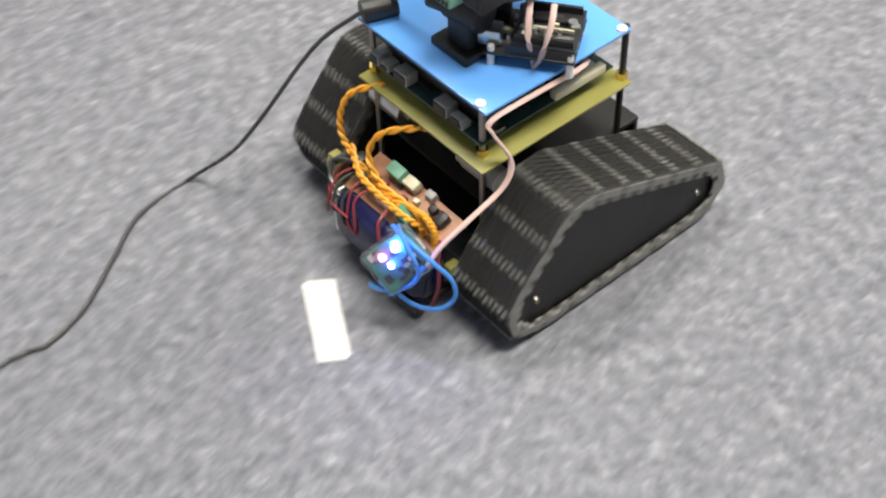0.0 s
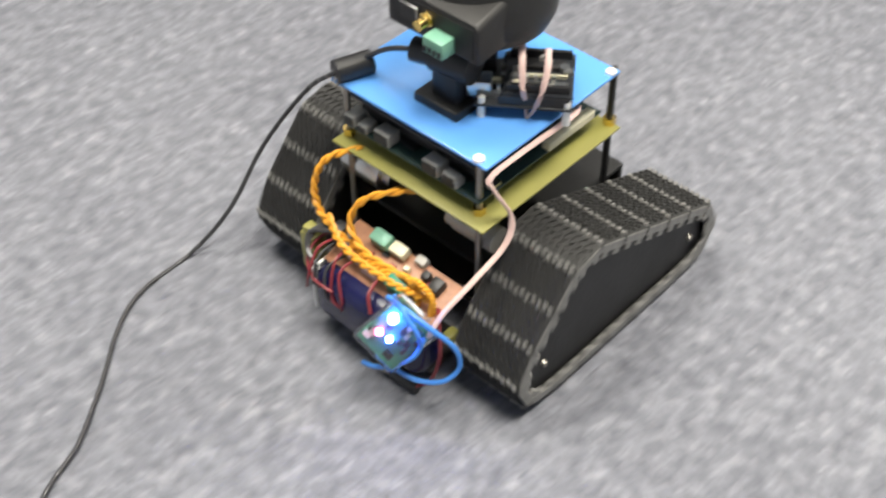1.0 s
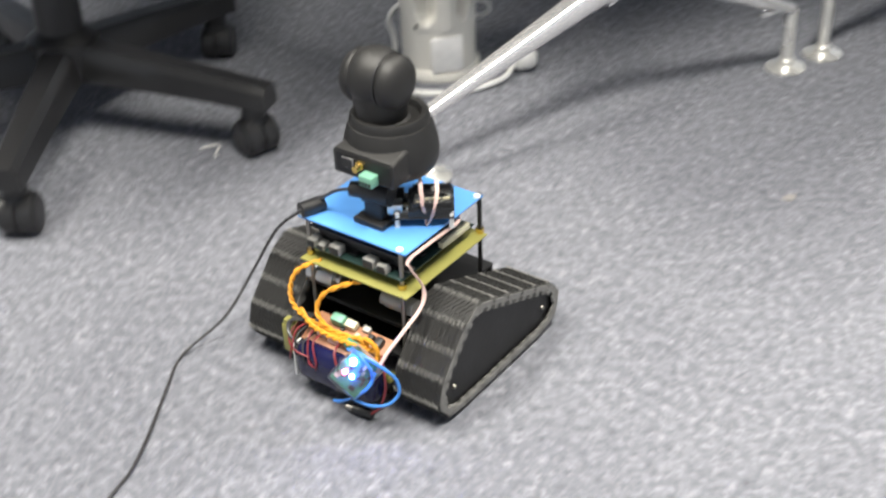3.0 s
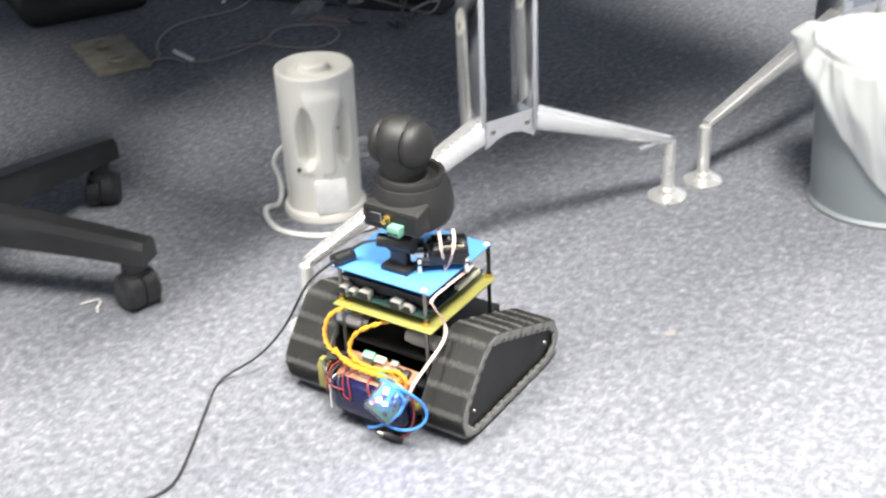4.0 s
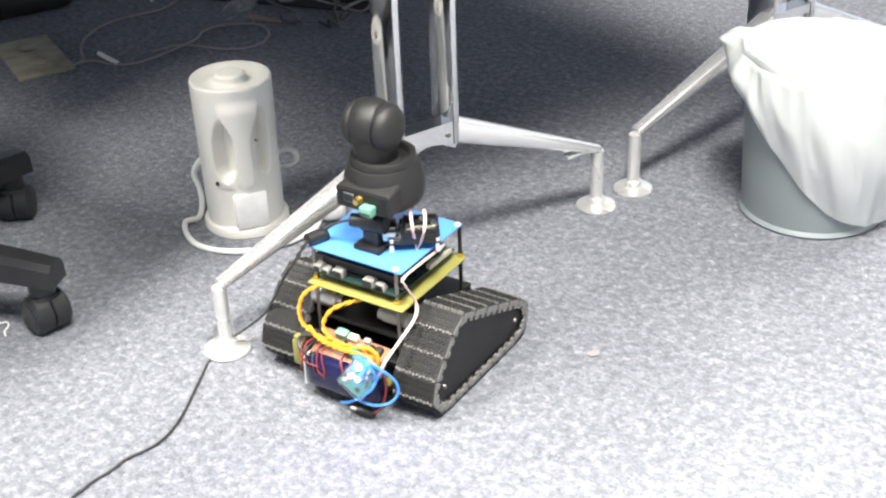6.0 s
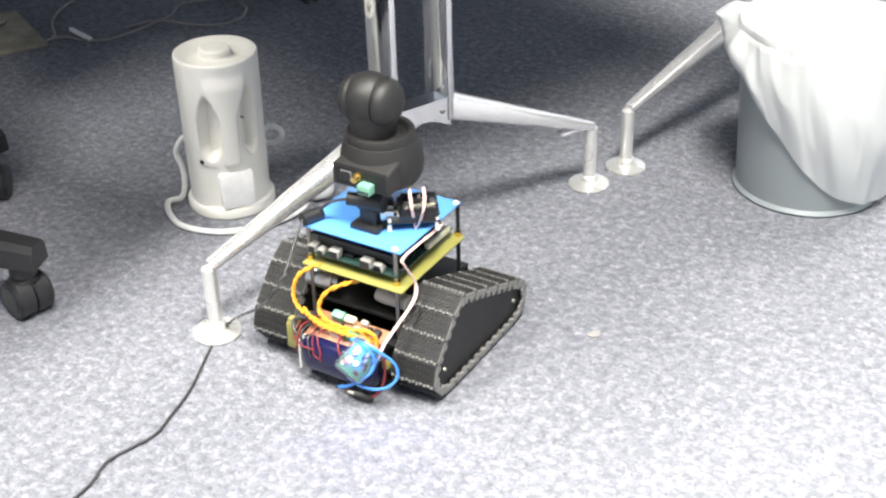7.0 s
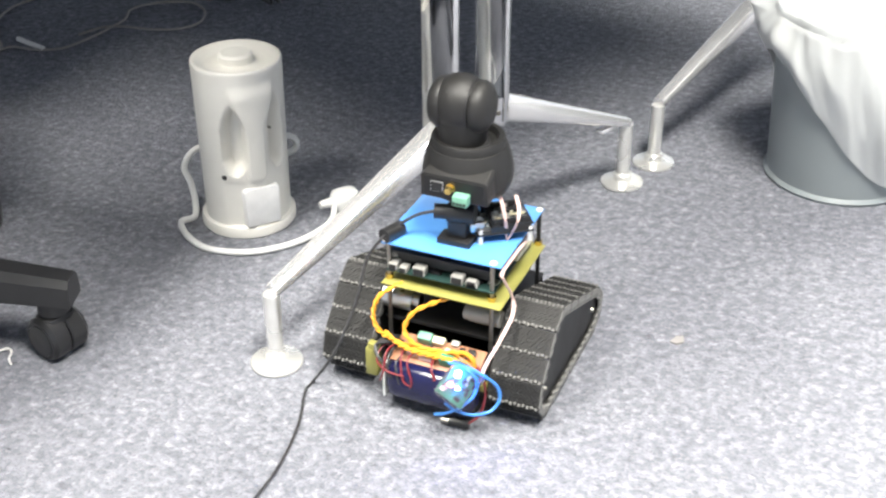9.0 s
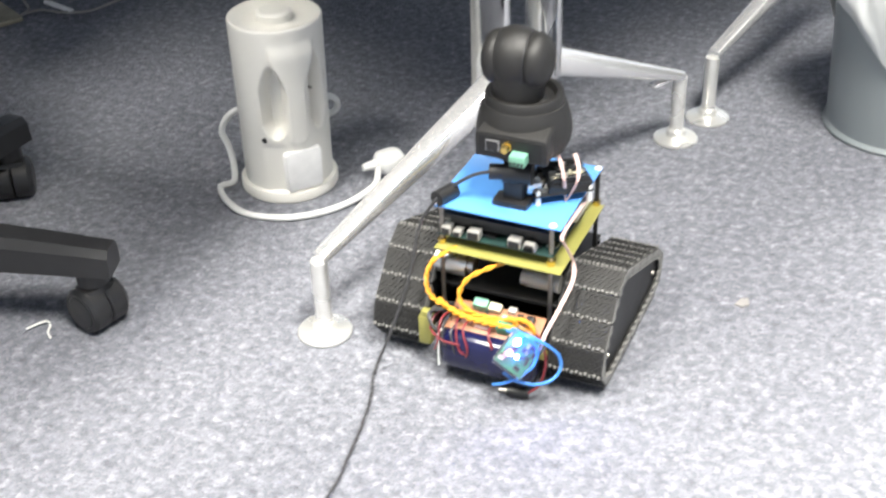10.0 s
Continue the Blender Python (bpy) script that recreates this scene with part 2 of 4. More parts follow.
def ceiling_light(x, y, turn):
    t = thing("ceiling_light", "white recessed ceiling light with a lit diffuser", "ceiling light", "ceiling lights", at=pose(x, y, CEILING, 0, 0, turn))
    bm = B()
    for sx in (-1, 1):
        box(bm, (sx * 0.295, 0, -0.008), (0.02, 1.22, 0.016), 0.003)
        box(bm, (0, sx * 0.600, -0.008), (0.568, 0.02, 0.016), 0.003)
    part("frame", bm, WHITE, t)
    part("diffuser", box(B(), (0, 0, -0.004), (0.568, 1.178, 0.004)), DIFFUSER, t, "glowing opal diffuser")


for px_, py_, watt, turn in PANELS:
    ceiling_light(px_, py_, turn)


# ---- desks on chrome T-legs ----
def desk_leg(foot_a, foot_b, u0, leg):
    """A chrome T-leg between two foot pads: two flat columns on a spreader, two tapered arms, two pads."""
    a, b = Vector((*foot_a, 0)), Vector((*foot_b, 0))
    d = (b - a).normalized()
    side = Vector((d.y, -d.x, 0))
    rot = Matrix((side, d, Vector((0, 0, 1)))).transposed()
    mid = a + d * u0
    for s, end in ((-1, a), (1, b)):
        bm = B()
        start = mid + d * s * 0.040
        n = 10
        rings = []
        for i in range(n + 1):
            f = i / n
            p = start.lerp(end, f)
            ztop = 0.205 - 0.110 * f
            h = 0.034 * (1 - f) + 0.013 * f
            wd = 0.0155 * (1 - f) + 0.0085 * f
            ring = []
            for k in range(20):
                ca, sa = math.cos(2 * math.pi * k / 20), math.sin(2 * math.pi * k / 20)
                ring.append(bm.verts.new(p + side * wd * math.copysign(abs(ca) ** 0.55, ca) + Vector((0, 0, ztop - h / 2 + h / 2 * math.copysign(abs(sa) ** 0.55, sa)))))
            rings.append(ring)
        for r0, r1 in zip(rings, rings[1:]):
            for k in range(20):
                bm.faces.new((r0[k], r0[(k + 1) % 20], r1[(k + 1) % 20], r1[k]))
        bm.faces.new(rings[0][::-1])
        bm.faces.new(rings[-1])
        part("foot_arm", bm, SATIN, leg)
        lip = end.lerp(start, 0.13)
        if s > 0:
            part("arm_lip", box(B(), (lip.x, lip.y, 0.0925), (0.012, 0.050, 0.005), 0.001, rot), SATIN, leg)
        part("foot_pad", lathe(B(), [(0, 0.0), (0.0262, 0.0), (0.0275, 0.0015), (0.0272, 0.0040), (0.0245, 0.0052), (0.0150, 0.0066), (0.0122, 0.0078), (0.0118, 0.0150), (0.0105, 0.0162), (0.0086, 0.0166), (0.0086, 0.086), (0, 0.086)], 40, end), PAD, leg, "round silver levelling foot")
    for s, off, deep in ((-1, 0.040, 0.050), (1, 0.038, 0.047)):      # two upright flat bars, edge on to the aisle
        c = mid + d * s * off + side * (0.0145 - deep / 2)
        part("column", box(B(), (c.x, c.y, 0.4465), (deep, 0.0085, 0.547), 0.0015, rot), CHROME, leg)
    bm = B()
    rings = []
    for i in range(13):                      # plate with an arched lower edge
        f = i / 6 - 1
        zlo = 0.166 + 0.014 * math.cos(f * math.pi / 2)
        p = mid + d * 0.0375 * f
        rings.append([bm.verts.new(p + side * 0.0125 * cx + Vector((0, 0, z))) for cx, z in ((-1, zlo), (1, zlo), (1, 0.203), (-1, 0.203))])
    for r0, r1 in zip(rings, rings[1:]):
        for k in range(4):
            bm.faces.new((r0[k], r0[(k + 1) % 4], r1[(k + 1) % 4], r1[k]))
    bm.faces.new(rings[0][::-1])
    bm.faces.new(rings[-1])
    part("spreader", bm, CHROME, leg)
    for s in (-1, 1):
        q = mid + d * s * 0.026 + side * 0.0127 + Vector((0, 0, 0.187))
        part("screw", rod(B(), q, q + side * 0.0015, 0.003), STEEL, leg)
    return d, side, mid


def desk(name_label, foot_a, foot_b, u0, width, depth, away, over, back=0.0):
    t = thing("desk", name_label, "desk", "office desks")
    d, side, mid = desk_leg(foot_a, foot_b, u0, t)
    c = mid + side * (away * (width / 2 - over)) + d * back
    rot = Matrix((side, d, Vector((0, 0, 1)))).transposed()
    part("tabletop", box(B(), (c.x, c.y, 0.732), (width, depth, 0.025), 0.004, rot), LAMINATE, t, "blue-grey laminate desk top")
    off = side * (away * (width - 2 * over))
    fa, fb = Vector((*foot_a, 0)) + off, Vector((*foot_b, 0)) + off
    desk_leg(fa.xy, fb.xy, u0, t)
    return t


desk_a = desk("office desk on a polished chrome T-leg with round feet", (-0.169, -0.125), (0.049, 0.394), 0.287, 2.38, 0.690, -1, 0.18, -0.027)
# unseen board and brackets, added to keep lamp light off the left floor
part("shade_board", box(B(), (-1.590, 0.12, 0.7055), (1.67, 0.78, 0.025), 0.004), LAMINATE, desk_a, "unseen board added to shade the floor at the left")
for qx_ in (-2.3, -0.93):
    part("shade_board_bracket", box(B(), (qx_, 0.12, 0.689), (0.03, 0.70, 0.008), 0.001), SATIN, desk_a)
desk("second office desk on chrome T-legs behind the bin", (0.072, 0.463), (0.291, 0.984), 0.286, 2.7, 0.74, -1, 0.25, 0.060)


# ---- the cylindrical appliance and its lead ----
def smooth_step(x):
    x = min(1.0, max(0.0, x))
    return x * x * (3 - 2 * x)


def hollow(da, z, z0, z1, wide):
    """Depth, from 0 to 1, of a tall finger hollow with a pointed top."""
    if not z0 < z < z1:
        return 0.0
    f = (z - z0) / (z1 - z0)
    w = wide * min(1.0, 5.0 * f) ** 0.5 * min(1.0, 2.6 * (1 - f)) ** 0.6
    return smooth_step((w - abs(da)) / 0.13) * smooth_step(8 * f) * smooth_step(5 * (1 - f))


APPLIANCE = Vector((-0.3525, 0.1310, 0))


def appliance():
    t = thing("power_unit", "cream-white cylindrical plastic appliance with moulded grips on carpet", "appliance", at=pose(APPLIANCE.x, APPLIANCE.y, 0, 0, 0, -38))
    bm = B()
    n, rings = 168, []
    zs = [0.0, 0.002, 0.011, 0.0135, 0.0145, 0.016] + [0.018 + 0.0030 * k for k in range(64)] + [0.2085, 0.2110, 0.2128, 0.2138]
    for z in zs:
        ring = []
        for i in range(n):
            a = 2 * math.pi * i / n
            da = (a + math.pi) % (2 * math.pi) - math.pi
            r = 0.0516 + 0.0018 * z / 0.214
            if z < 0.0145:
                r = {0.0: 0.0560, 0.002: 0.0575, 0.011: 0.0575, 0.0135: 0.0560}[z]
            if z > 0.2115:
                r -= 0.0007 if z < 0.213 else 0.0022
            r -= 0.0190 * hollow(da + 0.56, z, 0.080, 0.176, 0.31)
            r -= 0.0170 * hollow(da - 0.50, z, 0.082, 0.186, 0.25)
            # the grip between them: flared at the top, rounded off over the front cover
            grip = (0.26 + 0.30 * smooth_step((z - 0.135) / 0.055)) * min(1.0, max(0.0, (z - 0.066) / 0.016)) ** 0.5
            r += 0.0042 * smooth_step((grip - abs(da + 0.06)) / 0.10) * smooth_step((z - 0.070) / 0.008) * smooth_step((0.200 - z) / 0.020)
            # flats either side of the front cover, low down
            if z < 0.073:
                flat = 0.0500 / max(0.8, math.cos(da + 0.62)) if abs(da + 0.62) < 0.45 else 1.0
                r = min(r, flat) if z > 0.0145 else r
            ring.append(bm.verts.new((r * math.cos(a), r * math.sin(a), z)))
        rings.append(ring)
    for r0, r1 in zip(rings, rings[1:]):
        for k in range(n):
            bm.faces.new((r0[k], r0[(k + 1) % n], r1[(k + 1) % n], r1[k]))
    bm.faces.new(rings[0][::-1])
    part("housing", bm, GREYPLASTIC, t)
    part("cap", lathe(B(), [(0.0512, 0.2136), (0.0455, 0.2128), (0.0395, 0.2080), (0.034, 0.2065), (0.0225, 0.2070), (0.0205, 0.2085), (0.0200, 0.2165), (0.0170, 0.2190), (0, 0.2192)], 48), GREYPLASTIC, t, "recessed round top cap")
    bm = B()
    outline = [(-0.0215, 0.0160), (-0.0225, 0.062), (-0.0190, 0.0665), (0.0185, 0.0665), (0.0215, 0.062), (0.0205, 0.0160)]
    front = [bm.verts.new((0.0548, y, z)) for y, z in outline]
    rear = [bm.verts.new((0.0400, y * 1.05, z)) for y, z in outline]
    bm.faces.new(front)
    bm.faces.new(rear[::-1])
    for i in range(6):
        j = (i + 1) % 6
        bm.faces.new((front[i], rear[i], rear[j], front[j]))
    bmesh.ops.bevel(bm, geom=list(bm.edges), offset=0.0014, segments=2, profile=0.5, affect="EDGES")
    part("label_block", bm, LIGHTPLATE, t, "pale rectangular front cover")
    hx, hy = math.cos(-0.84), math.sin(-0.84)
    part("screw_hole", rod(B(), (0.0470 * hx, 0.0470 * hy, 0.080), (0.0528 * hx, 0.0528 * hy, 0.080), 0.0033), BLACK, t, "dark screw hole")
    for z in (0.140, 0.170):
        q = Vector((0.0505 * math.cos(0.30), 0.0505 * math.sin(0.30), z))
        part("mark", rod(B(), q, q * 1.0 + Vector((math.cos(0.30), math.sin(0.30), 0)) * 0.0042, 0.0016, n=10), STEEL, t, "small dark moulding mark")


appliance()


def beside(right, near, z):
    """A place by the appliance: to one side of it, and nearer to the aisle or behind."""
    return APPLIANCE + Vector((0.733, 0.680, 0)) * right + Vector((0.680, -0.733, 0)) * near + Vector((0, 0, z))


lead = tagged(finish("power_lead", tube(B(), [beside(0.040, -0.052, 0.066), beside(0.062, -0.056, 0.074), beside(0.076, -0.056, 0.067), beside(0.075, -0.056, 0.054), beside(0.055, -0.060, 0.049),
                                              beside(0.005, -0.072, 0.066), beside(-0.035, -0.066, 0.072), beside(-0.055, -0.062, 0.068), beside(-0.066, -0.060, 0.050), beside(-0.061, -0.054, 0.030), beside(-0.060, -0.040, 0.012), beside(-0.066, -0.014, 0.0045),
                                              (-0.418, 0.078, 0.0045), (-0.390, 0.051, 0.0045), (-0.352, 0.037, 0.0045), (-0.303, 0.050, 0.0045), (-0.265, 0.090, 0.0045), (-0.246, 0.140, 0.008), (-0.252, 0.168, 0.016)], 0.0040, 10), WCABLE), "white mains lead curled on the carpet", "cable")
plug = thing("mains_plug", "grey mains plug at the end of a white lead", "plug", at=pose(-0.247, 0.187, 0.018, 0, 0, -40))
part("plug_body", box(B(), (0, 0, 0), (0.030, 0.036, 0.028), 0.011, seg=4), WCABLE, plug)
part("strain_relief", rod(B(), (0, -0.018, 0), (0, -0.034, 0), 0.0065, 0.0045), WCABLE, plug)


# ---- waste bin with liner ----
def waste_bin():
    c = (0.302, 0.534)
    t = thing("waste_bin", "grey plastic waste bin with a white liner folded over", "bin", at=pose(*c, 0))
    R0, R1, HB = 0.092, 0.102, 0.205
    bm = lathe(B(), [(0, 0.004), (R0 - 0.006, 0.004), (R0 + 0.002, 0.0), (R0 + 0.004, 0.004), (R0, 0.009), (R1, HB), (R1 + 0.004, HB + 0.004), (R1 - 0.003, HB + 0.004), (R0 - 0.004, 0.012), (0, 0.012)], 64)
    part("bin_body", bm, BINGREY, t)
    bm = B()
    n, rows_ = 240, 60
    rnd = random.Random(4)
    ph = [(rnd.uniform(0, 6.28), rnd.choice((2, 3, 3, 5, 7, 9, 11, 16)), rnd.uniform(0.4, 1)) for _ in range(9)]

    def crease(a, z, k, seed):
        """Sharp thin ridges of crumpled film, running slantwise."""
        v = noise.noise(Vector((k * math.cos(a + 2.2 * z), k * math.sin(a + 2.2 * z), 0.16 * k * z / 0.1 + seed)))
        return 1 - 2.6 * abs(v)

    rings = []
    for j in range(rows_):
        f = j / (rows_ - 1)
        ring = []
        for i in range(n):
            a = 2 * math.pi * i / n
            fold = sum(w * math.sin(k * a + p + (3.0 + 0.9 * k) * f) for p, k, w in ph) / 5.0
            low = 0.012 + 0.165 * (0.5 + 0.5 * math.cos(a - 3.7)) ** 2.6
            ear = math.exp(-(((a - 3.20) / 0.17) ** 4))      # a gathered corner that stands up at the rim
            if f < 0.55:      # outside skirt
                g = f / 0.55
                z = low + (HB + 0.012 - low) * g + 0.004 * fold * (1 - g)
                wrinkle = 0.0036 * crease(a, z, 2.6, 0.0) + 0.0022 * crease(a, z, 6.0, 4.0)
                r = R0 + (R1 - R0) * z / HB + 0.007 + 0.008 * fold * (1 - 0.4 * g) + 0.010 * math.sin(math.pi * g) + wrinkle * (0.5 + 0.5 * math.sin(math.pi * min(1, g + 0.15)))
                r = max(r, R0 + (R1 - R0) * z / HB + 0.0025)
                r += 0.030 * g ** 3 * ear
                z += 0.004 * g ** 4 * ear + 0.004 * g * crease(a, 0.2, 2.5, 9.0)
            else:             # rim and inside
                g = (f - 0.55) / 0.45
                z = HB + 0.012 + 0.012 * math.sin(math.pi * min(1, g * 4)) - 0.10 * max(0, g - 0.1)
                r = (R1 + 0.006) * (1 - 0.9 * max(0, g - 0.08)) + 0.005 * fold
                r += 0.030 * (1 - g) ** 5 * ear
                z += 0.004 * (1 - g) ** 4 * ear + 0.004 * crease(a, 0.2, 2.5, 9.0) * (1 - g)
                z += 0.016 * fold * g + (0.007 * crease(a, 0.1 * g, 2.6, 2.0) + 0.003 * crease(a, 0.2 * g, 6.0, 7.0)) * min(1, 3 * g) * (1 - g) ** 0.5
            ring.append(bm.verts.new((r * math.cos(a), r * math.sin(a), z)))
        rings.append(ring)
    for r0, r1 in zip(rings, rings[1:]):
        for k in range(n):
            bm.faces.new((r0[k], r0[(k + 1) % n], r1[(k + 1) % n], r1[k]))
    bm.faces.new(rings[-1])
    part("bin_liner", bm, LINER, t, "crumpled white plastic bin liner")


waste_bin()


# ---- office chair ----
def office_chair():
    cx, cy = -0.635, -0.280
    t = thing("office_chair", "black office chair on a five-star castor base", "chair", at=pose(cx, cy, 0))
    part("hub", lathe(B(), [(0, 0.075), (0.03, 0.075), (0.045, 0.085), (0.045, 0.13), (0.030, 0.14), (0.027, 0.24), (0, 0.24)], 32), CHAIR, t)
    part("gas_column", rod(B(), (0, 0, 0.13), (0, 0, 0.42), 0.016), CHAIR, t)
    part("seat", box(B(), (0, 0, 0.46), (0.46, 0.46, 0.07), 0.03, seg=3), FABRIC, t)
    for i in range(5):
        a = radians(19.0) + i * 2 * math.pi / 5
        d = Vector((math.cos(a), math.sin(a), 0))
        s = Vector((-d.y, d.x, 0))
        bm = B()
        rings = []
        for j in range(9):
            f = j / 8
            p = d * (0.03 + 0.255 * f)
            top = 0.125 - 0.022 * f - 0.008 * f * f
            h = 0.045 - 0.016 * f
            wd = 0.026 - 0.008 * f
            rings.append([bm.verts.new(p + s * wd * cx_ + Vector((0, 0, top - h + h * cz)))
                          for cx_, cz in ((-1, 0), (-0.9, 0.75), (-0.55, 1), (0.55, 1), (0.9, 0.75), (1, 0))])
        for r0, r1 in zip(rings, rings[1:]):
            for k in range(6):
                bm.faces.new((r0[k], r0[(k + 1) % 6], r1[(k + 1) % 6], r1[k]))
        bm.faces.new(rings[0][::-1])
        bm.faces.new(rings[-1])
        end = d * 0.260
        rod(bm, end + Vector((0, 0, 0.052)), end + Vector((0, 0, 0.09)), 0.016)
        part("leg", bm, CHAIR, t)
        yaw = a + (1.0, 2.2, 0.4, 2.9, 1.6)[i]
        ax = Vector((math.cos(yaw), math.sin(yaw), 0))
        rr = ax.to_track_quat("Z", "Y").to_matrix()
        bm = B()
        for k in (-1, 1):
            lathe(bm, [(0, -0.0105), (0.023, -0.0105), (0.0245, -0.009), (0.0245, 0.007), (0.021, 0.0112), (0.018, 0.0108), (0.017, 0.0120), (0.006, 0.0125), (0, 0.012)], 28, end + ax * 0.0112 * k + Vector((0, 0, 0.0248)), rr if k > 0 else rr @ Matrix.Rotation(math.pi, 3, "X"))
        cst = part("castor", bm, CHAIR, t, "black twin-wheel castor")
        part("castor_hood", box(B(), end + Vector((0, 0, 0.040)), (0.036, 0.030, 0.024), 0.009, Matrix.Rotation(yaw, 3, "Z")), CHAIR, cst)


office_chair()


# ---- floor outlet, cables under the desk, scraps ----
outlet = thing("floor_outlet", "worn metal floor outlet plate with sockets", "floor outlet", at=pose(-1.085, 0.408, 0.0, 0, 0, -27))
part("plate", box(B(), (0, 0, 0.004), (0.19, 0.10, 0.008), 0.002), BRASSPLATE, outlet)
for k in (-1, 1):
    part("socket", lathe(B(), [(0, 0.008), (0.018, 0.008), (0.020, 0.010), (0.016, 0.012), (0.014, 0.010), (0, 0.010)], 24, (k * 0.042, 0, 0)), BRASSPLATE, outlet)


def loop_cable(pts, r, mat, label):
    return tagged(finish("cable", tube(B(), pts, r, 8, 8), mat), label, "cable", "cables under the desk")


GREYCABLE = material("grey_cable_jacket", (0.24, 0.23, 0.215), 0.45)
loop_cable([(-0.990, 0.418, 0.004), (-0.997, 0.446, 0.004), (-1.038, 0.480, 0.004), (-1.072, 0.525, 0.004), (-1.091, 0.578, 0.004), (-1.088, 0.622, 0.004), (-1.074, 0.662, 0.004), (-1.052, 0.708, 0.004), (-1.063, 0.767, 0.004), (-1.089, 0.806, 0.004), (-1.134, 0.845, 0.004), (-1.195, 0.896, 0.004)], 0.0022, GREYCABLE, "thin grey cable looped on the carpet under the desk")
loop_cable([(-0.988, 0.427, 0.004), (-0.976, 0.448, 0.004), (-0.937, 0.452, 0.004), (-0.899, 0.474, 0.004), (-0.884, 0.532, 0.004), (-0.881, 0.575, 0.004), (-0.881, 0.618, 0.004), (-0.897, 0.655, 0.004), (-0.888, 0.688, 0.004), (-0.857, 0.716, 0.004), (-0.819, 0.728, 0.004), (-0.780, 0.705, 0.004), (-0.758, 0.660, 0.004), (-0.769, 0.622, 0.004), (-0.810, 0.598, 0.004), (-0.866, 0.589, 0.004), (-0.894, 0.572, 0.004), (-0.910, 0.531, 0.004)], 0.0022, GREYCABLE, "thin grey cable looped on the carpet under the desk")
loop_cable([(-0.987, 0.475, 0.006), (-0.956, 0.466, 0.006), (-0.923, 0.457, 0.006)], 0.004, WCABLE, "short white cable end beside the floor outlet")
loop_cable([(-1.175, 0.815, 0.012), (-1.155, 0.80, 0.02), (-1.12, 0.765, 0.008), (-1.105, 0.735, 0.004)], 0.003, WCABLE, "short white cable end lying under the desk")
rnd = random.Random(11)
for k in range(14):
    x0, y0 = rnd.uniform(-1.30, -0.72), rnd.uniform(0.80, 1.02)
    a0 = rnd.uniform(0, 6.28)
    pts = []
    for i in range(7):
        a0 += rnd.uniform(-1.1, 1.1)
        x0 = min(-0.68, max(-1.45, x0 + 0.075 * math.cos(a0)))
        y0 = min(1.15, max(0.76, y0 + 0.05 * math.sin(a0)))
        pts.append((x0, y0, rnd.uniform(0.004, 0.03)))
    loop_cable(pts, rnd.choice((0.0018, 0.0024, 0.0032)), rnd.choice((CABLE, CABLE, GREYCABLE, GREYCABLE, GREYCABLE)), "tangled cable lying under the desk")
strip = thing("power_strip", "dark power strip lying among tangled cables", "power strip", at=pose(-1.08, 0.97, 0.0, 0, 0, 25))
part("strip_body", box(B(), (0, 0, 0.020), (0.34, 0.06, 0.04), 0.006), BLACK, strip)
for k in range(4):
    part("socket", lathe(B(), [(0, 0.040), (0.019, 0.040), (0.020, 0.0425), (0.016, 0.0425), (0.015, 0.0405), (0, 0.0405)], 20, (-0.12 + 0.08 * k, 0, 0)), CHAIR, strip)
mat = tagged(finish("cable_mat", box(B(), (-1.10, 0.98, 0.003), (0.80, 0.40, 0.006), 0.002, Matrix.Rotation(0.25, 3, "Z")), FABRIC), "black mat under tangled cables below the desk", "mat")
adaptor = tagged(finish("power_adaptor", box(B(), (-0.76, 0.92, 0.018), (0.11, 0.055, 0.034), 0.006, Matrix.Rotation(0.5, 3, "Z")), BLACK), "black power adaptor among the cables", "adaptor")


def crumple(x, y, r, h, seed, mat, label):
    """A crushed piece of thin packaging: a low heap with sharp creases."""
    rnd2 = random.Random(seed)
    bm = B()
    n, rings = 22, []
    waves = [(rnd2.uniform(0, 6.28), rnd2.randint(2, 9), rnd2.uniform(0.4, 1)) for _ in range(6)]
    for j in range(7):
        f = j / 6
        ring = []
        for i in range(n):
            a = 2 * math.pi * i / n
            k = sum(w * math.sin(m * a + p + 2.5 * f * w) for p, m, w in waves) / 4
            rr = r * (1.02 - f) * (1 + 0.30 * k)
            z = h * (math.sin(f * math.pi / 2) * (0.75 + 0.4 * k) + rnd2.uniform(-0.12, 0.12) * (j > 0))
            ring.append(bm.verts.new((rr * math.cos(a) * 1.3, rr * math.sin(a), max(0.0005, z))))
        rings.append(ring)
    for r0, r1 in zip(rings, rings[1:]):
        for k in range(n):
            bm.faces.new((r0[k], r0[(k + 1) % n], r1[(k + 1) % n], r1[k]))
    bm.faces.new(rings[-1])
    bm.faces.new(rings[0][::-1])
    ob = finish("plastic_wrapper", bm, mat, smooth=False)
    ob.matrix_world = pose(x, y, 0, 0, 0, 40 * seed)
    return tagged(ob, label, "packaging", "scraps under the desk")


FILM = material("cloudy_thin_plastic", (0.22, 0.22, 0.225), 0.22, vary=0.3, scale=40)
crumple(-1.06, 0.83, 0.045, 0.030, 1, FILM, "crumpled cloudy plastic wrapper among the cables")
crumple(-0.93, 0.80, 0.032, 0.018, 2, FILM, "crumpled cloudy plastic wrapper among the cables")
crumple(-0.88, 0.89, 0.040, 0.028, 3, FILM, "crumpled cloudy plastic wrapper among the cables")
crumple(-1.24, 0.77, 0.045, 0.015, 4, FILM, "crumpled cloudy plastic wrapper among the cables")
wplug = thing("white_plug", "small white plug among the tangled cables", "plug", at=pose(-1.17, 0.83, 0.014, 0, 0, 30))
part("plug_body", box(B(), (0, 0, 0), (0.045, 0.022, 0.026), 0.006), WCABLE, wplug)


